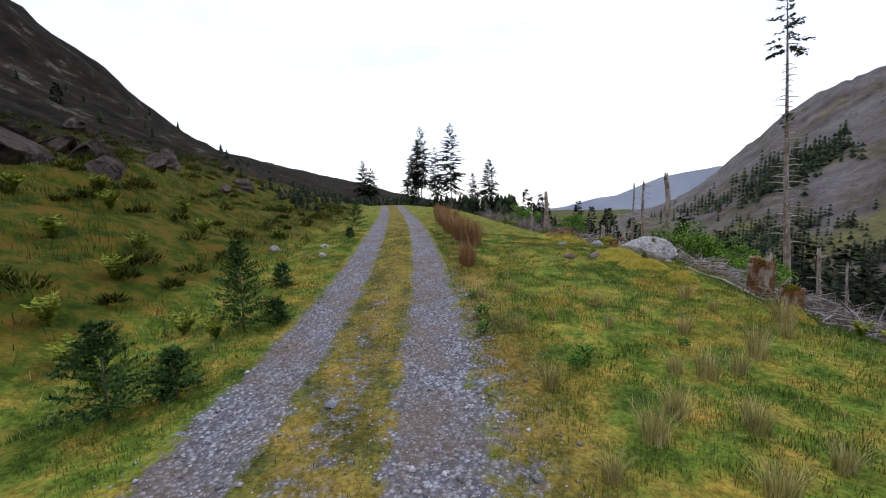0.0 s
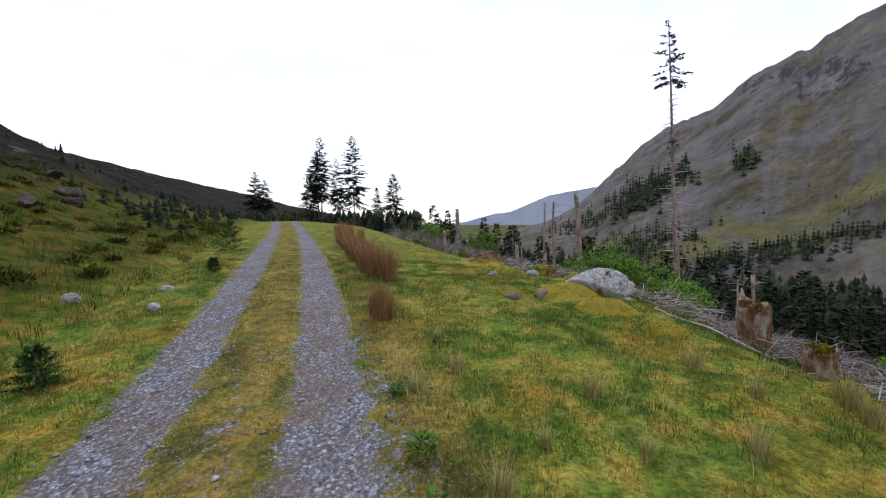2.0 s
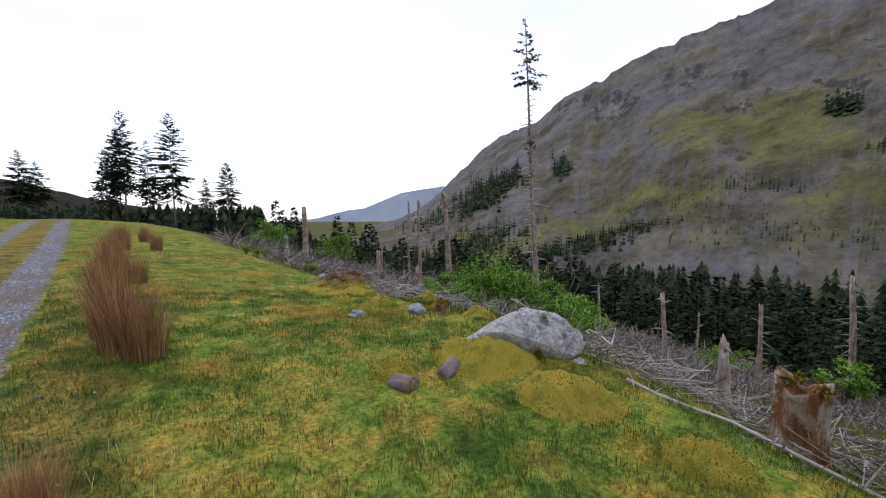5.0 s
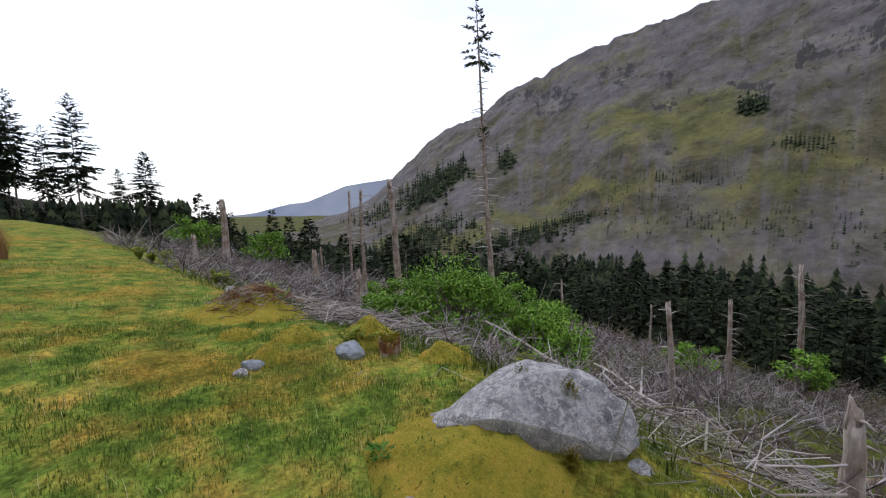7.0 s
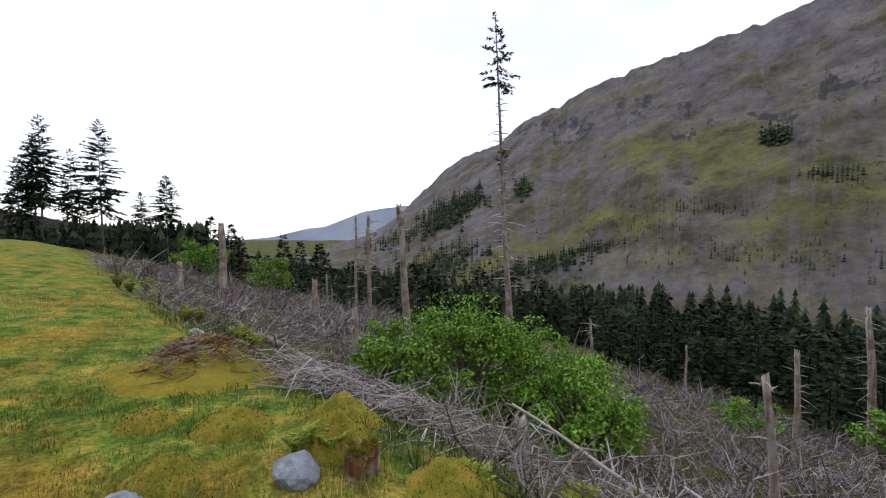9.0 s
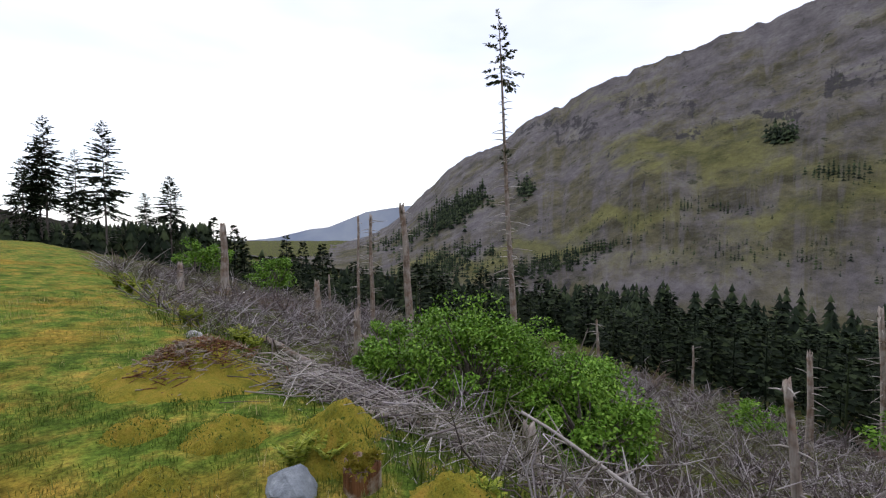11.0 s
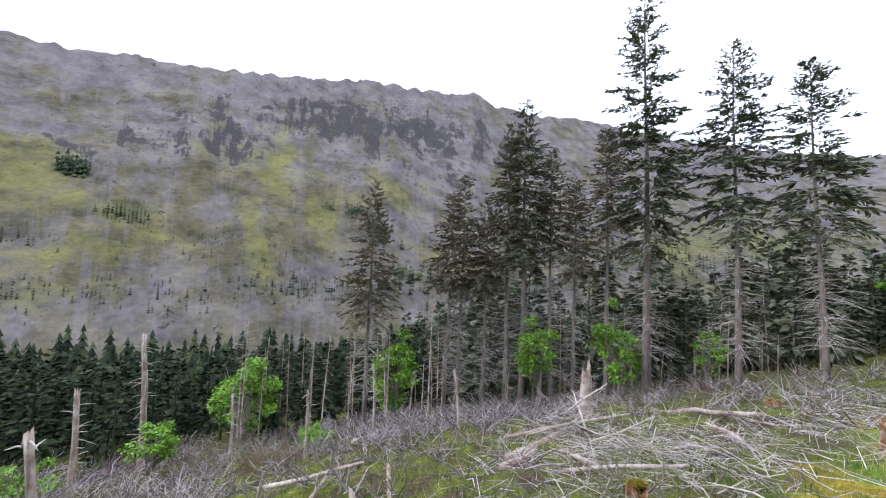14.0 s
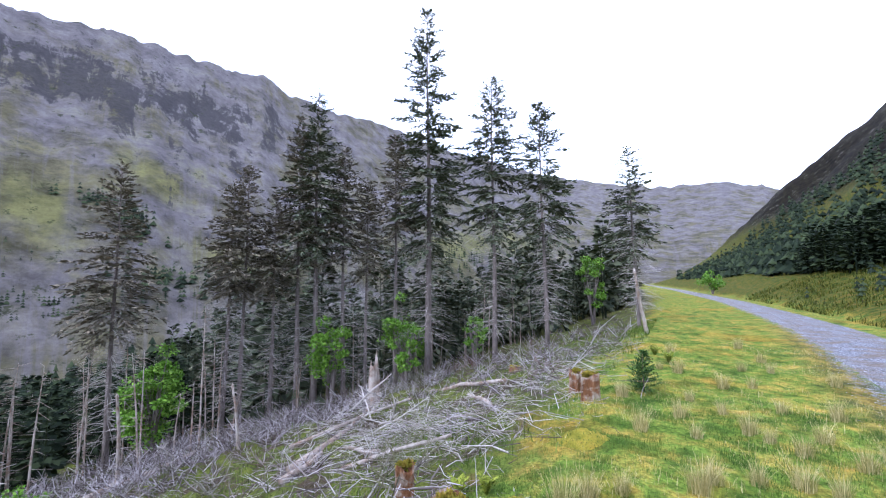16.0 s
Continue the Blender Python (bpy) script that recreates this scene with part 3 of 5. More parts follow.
def conifer(seed, height, crown_from, spread, whorls=150, needle=None, dead_low=110, density=1.0, radius=None, lean=(0, 0), bare_top=0.0, leaf=1.0, bark=None):
    """Meshes of a spruce standing at the origin: trunk, dead lower branches, crown."""
    rng = np.random.default_rng(seed)
    radius = radius or height * 0.0085 + 0.03
    zz = np.linspace(-0.5, height, 10)
    t = np.clip(zz / height, 0, 1)
    wob = np.stack([lean[0] * t + 0.012 * height * np.sin(t * 5 + seed) * t * (1 - t), lean[1] * t + 0.012 * height * np.cos(t * 4 + seed) * t * (1 - t), zz], 1)
    trunk = Acc().add(*tube(wob, radius * (1.0 - 0.93 * t) + 0.12 * radius * np.exp(-np.maximum(zz, 0) * 3), 8, rough=0.05, rng=rng))

    def spine(q):
        return np.stack([np.interp(q * height, zz, wob[:, i]) for i in range(3)], -1)

    dead, crown = Acc(), Acc()
    for _ in range(dead_low):
        q = rng.uniform(0.10, crown_from + 0.08)
        a, ln = rng.uniform(0, 2 * np.pi), rng.uniform(0.3, 1.0) * spread * 0.75
        el = rng.uniform(-0.45, 0.15)
        p0 = spine(q)
        d = np.array([math.cos(a), math.sin(a), el])
        p1 = p0 + d * ln * 0.55
        p2 = p0 + d * ln + [0, 0, -0.12 * ln]
        dead.add(*tube([p0, p1, p2], [0.016, 0.011, 0.004], 3, False))
        for _k in range(3):
            s = rng.uniform(0.3, 0.95)
            b0 = p0 + d * ln * s
            a2 = a + rng.choice([-1, 1]) * rng.uniform(0.5, 1.1)
            l2 = ln * rng.uniform(0.15, 0.4)
            dead.add(*tube([b0, b0 + np.array([math.cos(a2), math.sin(a2), rng.uniform(-0.5, 0.1)]) * l2], [0.007, 0.003], 3, False))
    for _ in range(whorls):
        q = crown_from + (0.985 - crown_from) * rng.uniform(0, 1) ** 0.9
        k = (q - crown_from) / (1 - crown_from)
        taper = (1 - k) ** 0.62 * (0.6 + 0.4 * min(1, k * 4)) if bare_top == 0 else (1 - k) ** 0.6
        ln = spread * taper * rng.uniform(0.35, 1.15) + 0.12
        a, el = rng.uniform(0, 2 * np.pi), -0.28 + 0.75 * k + rng.uniform(-0.12, 0.12)
        p0 = spine(q)
        d = np.array([math.cos(a), math.sin(a), el])
        tip = p0 + d * ln + [0, 0, -0.18 * ln * (1 - k)]
        dead.add(*tube([p0, (p0 + tip) / 2 + [0, 0, 0.05 * ln], tip], [0.018, 0.012, 0.004], 3, False))
        n = max(4, int((5 + 7.5 * ln) * density))
        s = rng.uniform(0.18, 1.0, n)
        base = p0 + (d * ln)[None] * s[:, None] + np.array([0, 0, 1])[None] * (-0.18 * ln * (1 - k) * s ** 2)[:, None]
        a2 = a + rng.choice([-1, 1], n) * rng.uniform(0.2, 1.15, n)
        way = np.stack([np.cos(a2), np.sin(a2), el + rng.uniform(-0.55, 0.25, n)], -1)
        crown.add(*sprays(base, way, (0.16 + 0.26 * ln * (1 - 0.55 * s)) * rng.uniform(0.7, 1.2, n), (0.045 + 0.03 * ln) * leaf, 0.5, rng))
    top = spine(np.linspace(0.93, 1.0, 14))
    a2 = rng.uniform(0, 6.3, 14)
    crown.add(*sprays(top, np.stack([np.cos(a2), np.sin(a2), 0.9 + 0 * a2], -1), 0.22, 0.05, 0.4, rng))
    return trunk.mesh("trunk", [bark or BARK], True), dead.mesh("branches", [DEAD]), crown.mesh("crown", [needle or NEEDLE])


def plant(name, meshes, x, y, label, category, group="", turn=0.0, size=1.0, sink=0.0, names=("trunk", "branches", "crown"), labels=("", "", "")):
    ob = empty(name, pose(x, y, h(x, y) - sink, 0, 0, turn), label, category, group)
    ob.scale = (size, size, size)
    for nm, me, lb in zip(names, meshes, labels):
        if nm == "branch":
            for one in me:
                part(nm, one, ob, lb)
        else:
            part(nm, me, ob, lb, kind="stuff" if nm in ("branches", "moss", "crown", "leaves", "needles") else "")
    return ob


# The open stand of tall spruces below the lookout: x, y, height, spread, where the crown begins.
STAND = [
    (38.4, 3.6, 21.6, 2.8, 0.42), (35.4, -3.8, 22.0, 2.6, 0.5), (36.0, -2.8, 20.6, 2.3, 0.55), (34.3, -5.7, 19.3, 2.2, 0.55),
    (32.1, -8.3, 27.8, 3.0, 0.46), (33.2, -7.4, 26.1, 2.4, 0.5), (30.8, -10.4, 23.0, 2.4, 0.55), (29.6, -11.8, 19.9, 2.3, 0.55),
    (27.7, -13.6, 23.6, 2.2, 0.6), (25.4, -15.4, 35.0, 3.8, 0.3), (20.4, -18.6, 26.5, 3.6, 0.42), (15.8, -19.3, 21.4, 3.2, 0.42),
    (8.9, -20.3, 14.1, 2.3, 0.4)]
for i, (x, y, hh, sp, cf) in enumerate(STAND):
    nd = NEEDLE_BROWN if i < 9 else NEEDLE
    if i in (4, 10, 11):
        nd = NEEDLE
    wh = int(120 + hh * 5)
    ms3 = conifer(100 + i, hh, cf, sp * 1.2, int(wh * 1.1), nd, 190, 1.35 if i in (0, 4, 9) else 1.15, lean=((x % 1 - 0.5) * 0.7, (y % 1 - 0.5) * 0.7), leaf=0.62)
    kind = "tall spruce with bare grey trunk and thin brownish crown" if i != 12 else "slim ragged spruce with open crown beside the grass verge"
    plant("spruce_tree", ms3, x, y, kind, "tree", "tall spruces below the track", sink=0.1)

# The stand on the brow, silhouetted against the sky by needle colour: x, y, height, spread, crown begins
BROW = [(-29.5, 163, 41.2, 6.7, 0.33), (-33.5, 161, 27.4, 5.2, 0.25), (-17.2, 163, 45.2, 7.5, 0.3), (-23.5, 164, 35.1, 5.2, 0.35), (-1.6, 163, 34.5, 6.1, 0.4), (-8.5, 168, 28.8, 4.3, 0.4), (-86, 258, 43.2, 8.0, 0.35), (-80, 258, 40.0, 6.7, 0.4), (-31.5, 166, 35.7, 5.5, 0.35)]
for i, (x, y, hh, sp, cf) in enumerate(BROW):
    ms3 = conifer(300 + i, hh, cf + 0.08, sp * 0.95, 300, NEEDLE_FAR_SHADED, 60, 0.7, radius=0.34, leaf=1.35)
    plant("spruce_tree", ms3, x, y, "tall spruce standing on the brow beside the track, silhouette darkness in its colour", "tree", "spruces on the brow", sink=0.1)

# The very tall thin spruce with bare trunk and a tuft of living top
rng = np.random.default_rng(5)
tall_x, tall_y, tall_h = 25.2, 36.9, 27.1
tt3 = conifer(41, tall_h, 0.80, 1.9, 34, NEEDLE, 0, 1.2, radius=0.30, lean=(-1.3, 0.9), bare_top=1, bark=SNAG)
tall_br = Acc()
for i in range(90):
    q = 0.22 + 0.55 * i / 90
    a, ln = i * 2.4 + rng.uniform(-0.3, 0.3), rng.uniform(0.5, 1.9) * (1.1 - 0.5 * q)
    p0 = np.array([-1.3 * q, 0.9 * q, q * tall_h])
    tip = p0 + np.array([math.cos(a), math.sin(a), rng.uniform(-0.25, 0.1)]) * ln
    tall_br.add(*tube([p0, (p0 + tip) / 2 + [0, 0, 0.06], tip], [0.05, 0.034, 0.012], 4, False))
kn = np.array([-1.3 * 0.6, 0.9 * 0.6, 0.595 * tall_h])
kd = unit(rng.normal(size=(60, 3)))
tall_kn = Acc().add(*sprays(kn + kd * 0.25 * [1, 1, 1.8], kd + [0, 0, 0.4], 0.35, 0.07, 0.4, rng))
tall = plant("spruce_tree", tt3, tall_x, tall_y, "very tall thin spruce, nearly dead, with living tuft at top", "tree", "", sink=0.2)
part("dead_branches", tall_br.mesh("dead_branches", [DEAD]), tall, "short bare grey branches", kind="stuff")
part("foliage_tuft", tall_kn.mesh("foliage_tuft", [NEEDLE]), tall)

# ---------------------------------------------------------------- snags, stubs and stumps


def snag(seed, height, r, limbs=10, limb=0.6, broken=True, lean=(0.0, 0.0), mats=None):
    rng = np.random.default_rng(seed)
    zz = np.concatenate([[-0.4], np.linspace(0, height, 9)])
    t = np.clip(zz / height, 0, 1)
    path = np.stack([lean[0] * t + 0.01 * height * np.sin(t * 7 + seed) * t, lean[1] * t + 0.01 * height * np.cos(t * 6) * t, zz], 1)
    v, f = tube(path, r * (1.15 - 0.45 * t) + 0.35 * r * np.exp(-np.maximum(zz, 0) * 4), 10, True, 0.10, rng)
    top = (v[:, 2] > height - 0.05) if broken else np.zeros(len(v), bool)
    v[top, 2] += rng.uniform(-0.9, 0.9, top.sum()) * min(r * 2.2, height * 0.2)
    body = Acc().add(v, f)
    if broken:
        for _ in range(5):
            a = rng.uniform(0, 6.3)
            p = path[-1] + [0.6 * r * math.cos(a), 0.6 * r * math.sin(a), -0.1]
            body.add(*tube([p - [0, 0, r], p + [0, 0, rng.uniform(0.5, 2.2) * r]], [r * 0.28, r * 0.05], 4))
    br = []
    for _ in range(limbs):
        q = rng.uniform(0.2, 0.98)
        a, ln = rng.uniform(0, 6.3), limb * rng.uniform(0.3, 1.2)
        p0 = np.array([np.interp(q * height, zz, path[:, i]) for i in range(3)])
        tip = p0 + np.array([math.cos(a), math.sin(a), rng.uniform(-0.4, 0.25)]) * (ln + r)
        br.append(Acc().add(*tube([p0, (p0 + tip) / 2 + [0, 0, 0.03], tip], [0.024, 0.016, 0.005], 4)).mesh("branch", [DEAD]))
    return body.mesh("trunk", [mats or SNAG], False), br


SNAGS = [  # x, y, height, radius, limbs, limb length, lean
    (5.4, 42.0, 4.0, 0.24, 6, 0.3, (0.0, 0.0)), (3.22, 35.04, 1.5, 0.15, 0, 0.2, (0.05, 0)), (9.6, 36.0, 2.4, 0.2, 4, 0.3, (-0.1, 0)),
    (13.0, 36.5, 7.2, 0.13, 26, 0.8, (-0.1, 0.1)), (12.3, 37.0, 6.8, 0.09, 16, 0.7, (-0.05, 0)), (14.0, 33.3, 7.7, 0.21, 10, 0.4, (-0.45, 0.3)),
    (8.12, 25.95, 1.8, 0.13, 8, 0.3, (0, 0)), (12.92, 45.33, 2.9, 0.09, 4, 0.3, (0, 0)), (19.42, 42.05, 4.1, 0.10, 4, 0.3, (0, 0)),
    (37.4, 19.0, 8.8, 0.2, 40, 0.9, (-0.1, 0.4)), (12.07, 16.03, 2.8, 0.075, 12, 0.3, (-0.05, 0.25)), (39.87, 30.68, 4.0, 0.1, 14, 0.6, (0, 0)),
    (8.36, 18.43, 0.85, 0.14, 0, 0.1, (-0.05, 0.05)), (10.07, 14.82, 0.62, 0.11, 0, 0.1, (0, 0)), (17.81, -0.95, 2.4, 0.30, 3, 0.4, (0, 0)),
    (7.90, 12.41, 1.15, 0.10, 3, 0.2, (0.05, 0.05)), (22.59, 3.04, 3.0, 0.07, 12, 0.4, (0.15, 0.3)), (26.75, 6.35, 4.2, 0.08, 14, 0.5, (-0.1, 0.2)),
    (24.43, 10.46, 3.1, 0.07, 10, 0.4, (0.2, 0)), (30.59, 13.69, 4.4, 0.09, 20, 0.6, (0.2, 0.1)), (7.59, -14.30, 3.8, 0.10, 12, 0.5, (0.5, 0.6)),
    (21.52, 26.67, 3.6, 0.08, 14, 0.5, (0, 0.2)), (25.3, 19.3, 4.6, 0.13, 18, 0.6, (0.05, 0.1))]
for i, (x, y, hh, r, nl, ll, le) in enumerate(SNAGS):
    tr, bl = snag(500 + i, hh, r, nl, ll, True, le)
    what = "broken weathered snag of a dead conifer on the felled slope" if hh > 1.3 else "short splintered snag stub among brash"
    plant("dead_snag", (tr, bl) if bl else (tr,), x, y, what, "dead tree", "snags on the felled slope", names=("trunk", "branch"))


def stump(seed, r, height, moss_cap=True):
    rng = np.random.default_rng(seed)
    n, rows = 26, 9
    ang = np.arange(n) * 2 * np.pi / n
    prof = 1 + 0.10 * np.sin(ang * 3 + seed) + 0.07 * np.sin(ang * 7 + 2 * seed) + 0.03 * rng.uniform(-1, 1, n)
    v = []
    for k in range(rows):
        q = k / (rows - 1)
        flare = 1 + 0.35 * math.exp(-q * 5) + 0.06 * np.sin(ang * 5 + seed) * math.exp(-q * 3)
        zz = -0.25 + (height + 0.25) * q + (q > 0.99) * height * 0.09 * np.sin(ang * 2 + seed) + (q > 0.99) * 0.02 * rng.uniform(-1, 1, n)
        v.append(np.stack([np.cos(ang) * r * prof * flare, np.sin(ang) * r * prof * flare, zz + 0 * ang], -1))
    v.append(v[-1] * [0.82, 0.82, 1] - [0, 0, 0.03])
    v.append(v[-1] * [0.4, 0.4, 1] - [0, 0, 0.05])
    v = np.concatenate(v)
    rows += 2
    i = np.arange(n * rows).reshape(rows, n)
    j = np.roll(i, -1, 1)
    f = np.concatenate([np.stack([i[:-1], j[:-1], j[1:]], -1).reshape(-1, 3), np.stack([i[:-1], j[1:], i[1:]], -1).reshape(-1, 3)])
    v = np.concatenate([v, [[0, 0, v[-n:, 2].mean()]]])
    f = np.concatenate([f, np.stack([i[-1], j[-1], np.full(n, len(v) - 1)], -1)])
    body = Acc().add(v, f).mesh("body", [ROTTEN])
    cap = Acc()
    for _ in range(9):
        a, q = rng.uniform(0, 6.3), rng.uniform(0.2, 0.95) * r
        bmx = np.array([q * math.cos(a), q * math.sin(a), height * 0.97])
        d = unit(rng.normal(size=(40, 3)) + [0, 0, 0.8])
        cap.add(*sprays(bmx + d * 0.03, d, rng.uniform(0.03, 0.09, 40), 0.018, 0.5, rng))
    return body, cap.mesh("moss", [MOSS])


for x, y, r, hh, sd in [(6.79, 10.96, 0.27, 0.95, 1), (6.46, 9.33, 0.20, 0.5, 2), (6.65, 2.46, 0.22, 0.65, 3), (7.39, 1.13, 0.19, 0.6, 4), (8.40, 7.79, 0.16, 0.5, 5), (5.05, 17.47, 0.17, 0.24, 6), (13.13, -7.04, 0.3, 0.6, 7)]:
    b, c = stump(sd, r, hh)
    plant("tree_stump", (b, c), x, y, "rotting orange-brown conifer stump capped with moss" if hh > 0.3 else "low pale sawn stump with moss around it", "stump", "stumps along the bank", names=("body", "moss"), turn=sd * 70, labels=("", "green moss cap"))

# two short sawn log rounds lying in the turf
for x, y, tx, tz, r, ln in [(2.59, 13.9, 82, 30, 0.15, 0.36), (3.42, 14.08, 70, 115, 0.13, 0.40)]:
    rng = np.random.default_rng(int(x * 100))
    v, f = tube(np.stack([np.zeros(4), np.zeros(4), np.linspace(-0.5, 0.5, 4) * ln], 1), [r * 0.95, r, r, r * 0.96], 14, True, 0.05, rng)
    body = Acc().add(v, f).mesh("bark", [BARK])
    v2, f2 = tube([[0, 0, ln / 2 - 0.01], [0, 0, ln / 2 + 0.006]], [r * 0.88, r * 0.86], 14)
    face = Acc().add(v2, f2).mesh("cut_face", [ROTTEN])
    ob = empty("log_round", pose(x, y, h(x, y) + r * 0.15, tx, 12, tz), "short sawn log round with dark bark lying in turf", "log", "log rounds in the turf")
    part("bark", body, ob)
    part("cut_face", face, ob, "pale sawn end grain")

# fallen poles: two ends, radius
LOGS = [((9.39, 18.78), (9.88, 15.03), 0.10, 0.15), ((25.32, 7.92), (30.01, 1.10), 0.16, 0.35), ((14.32, 6.02), (17.96, -1.96), 0.13, 0.3), ((17.61, -5.34), (10.88, -1.33), 0.12, 0.25),
        ((16.85, 4.30), (14.84, -0.21), 0.07, 0.5), ((5.32, 27.38), (6.32, 24.42), 0.10, 0.2), ((9.12, 29.13), (12.92, 27.81), 0.10, 0.3), ((13.26, 6.97), (14.66, 4.60), 0.09, 0.2), ((20.53, 12.64), (16.90, 9.80), 0.09, 0.3),
        ((11.20, 5.56), (13.84, 4.34), 0.08, 0.15), ((5.92, 12.81), (6.40, 10.08), 0.03, 0.04), ((16.14, 1.93), (15.08, 0.78), 0.035, 1.7), ((14.94, 2.09), (16.41, 1.22), 0.03, 1.3), ((15.58, 0.75), (15.45, 2.26), 0.03, 1.6), ((13.21, 3.67), (12.14, 2.11), 0.025, 0.9), ((14.13, 1.82), (12.79, 3.08), 0.03, 1.0), ((23.21, 5.51), (22.35, 6.45), 0.035, 1.3), ((11.92, 6.13), (9.27, 5.05), 0.06, 0.25), ((9.93, 1.81), (12.03, -0.29), 0.07, 0.3), ((17.35, 8.78), (13.50, 10.06), 0.08, 0.2), ((12.54, 13.01), (15.76, 11.16), 0.06, 0.3), ((8.55, 15.69), (7.44, 17.77), 0.03, 0.9), ((7.69, 14.33), (8.46, 15.89), 0.025, 0.8), ((5.62, 19.71), (7.02, 18.94), 0.05, 0.2)]
for i, ((x0, y0), (x1, y1), r, up) in enumerate(LOGS):
    rng = np.random.default_rng(700 + i)
    q = np.linspace(0, 1, 7)
    px, py = x0 + (x1 - x0) * q, y0 + (y1 - y0) * q
    pz = np.interp(q, [0, 1], [h(x0, y0) + up * 0.4, h(x1, y1) + up]) + 0.6 * r
    pz = np.maximum(pz, land(px, py) + 0.3 * r) + 0.03 * np.sin(q * 7 + i)
    mid = np.array([px[3], py[3], pz[3]])
    pts = np.stack([px, py, pz], 1) - mid
    ob = empty("fallen_log", pose(*mid), "silver-grey fallen pole lying across brash", "log", "fallen poles on the felled slope")
    part("stem", Acc().add(*tube(pts, r * (1.05 - 0.4 * q), 9, True, 0.06, rng)).mesh("stem", [DEAD if r < 0.05 else SNAG], True), ob)
    bl = Acc()
    for _ in range(12):
        s = rng.uniform(0.1, 0.95)
        p = np.array([np.interp(s, q, pts[:, k]) for k in range(3)])
        d = unit(rng.normal(size=3) + [0, 0, 0.6])
        bl.add(*tube([p, p + d * rng.uniform(0.1, 0.5)], [0.018, 0.006], 4, False))
    part("branch_stubs", bl.mesh("branch_stubs", [DEAD]), ob, kind="stuff")

# ---------------------------------------------------------------- boulder and stones
boulder = empty("boulder", pose(5.2, 14.5, h(5.2, 14.5) - 0.04, 0, 0, -52), "large pale lichen-spotted boulder on the edge of the bank", "rock")
part("rock", rock_mesh("rock", (2.15, 1.3, 1.0), 2.0, [ROCK], 6, 0.20, 0.45), boulder)
part("slab", rock_mesh("slab", (0.7, 0.62, 0.5), 5.0, [ROCK], 5, 0.16, 0.5), boulder, "", pose(-0.86, -0.12, -0.06))
part("foot", rock_mesh("foot", (0.34, 0.3, 0.42), 8.0, [ROCK], 3), boulder, "", pose(1.05, -0.3, -0.18))
mo = Acc()
rng = np.random.default_rng(9)
for cx, cy, cz, n in [(0.42, -0.62, 0.22, 700), (0.40, -0.64, 0.06, 700), (0.40, -0.10, 0.66, 350), (-0.66, -0.45, 0.18, 500), (-0.1, 0.0, 0.70, 200)]:
    d = rng.normal(size=(n, 3)) * 0.5
    mo.add(*sprays(np.array([cx, cy, cz]) + d * [0.07, 0.05, 0.13], d + [0, -0.5, 0.4], rng.uniform(0.015, 0.035, n), 0.009, 0.5, rng))
part("moss", mo.mesh("moss", [MOSS]), boulder, "dark moss in the cracks", kind="stuff")

for x, y, s, sd, mt, lb in [
                            (4.45, 17.68, (0.60, 0.46, 0.34), 6, BLUE_STONE, "smooth blue-grey stone beside ferns and moss"), (3.06, 18.01, (0.34, 0.26, 0.2), 7, BLUE_STONE, "small blue-grey stone half sunk in turf"),
                            (2.87, 17.79, (0.25, 0.2, 0.14), 9, ROCK, "small grey stone half sunk in turf"), (3.72, 25.62, (0.8, 0.35, 0.25), 10, ROCK, "flat grey stone in the turf"), (1.02, 44.89, (0.45, 0.35, 0.4), 12, ROCK, "pale stone on the grassy brow"),
                            (0.74, 2.57, (0.13, 0.1, 0.09), 14, BLUE_STONE, "fist-sized grey stone at the track's edge"), (0.90, 2.41, (0.15, 0.11, 0.08), 15, BLUE_STONE, "fist-sized grey stone at the track's edge"),
                            (-1.95, 4.27, (0.16, 0.13, 0.10), 16, BLUE_STONE, "fist-sized grey stone at the track's edge"), (-4.10, 2.41, (0.3, 0.25, 0.2), 17, ROCK, "small grey stone in the ditch"), (-6.30, 13.80, (0.35, 0.3, 0.22), 18, ROCK, "small grey stone in the ditch"),
                            (-7.10, 15.88, (0.4, 0.3, 0.22), 19, ROCK, "small grey stone in the ditch"), (-8.40, 14.23, (0.4, 0.3, 0.3), 20, ROCK, "small grey stone on the bank")]:
    ob = new("stone", rock_mesh("stone", s, sd, [mt], 3))
    ob.matrix_basis = pose(x, y, h(x, y) - 0.1 * s[2], 0, 0, sd * 47)
    tagged(ob, lb, "stone", "loose stones")

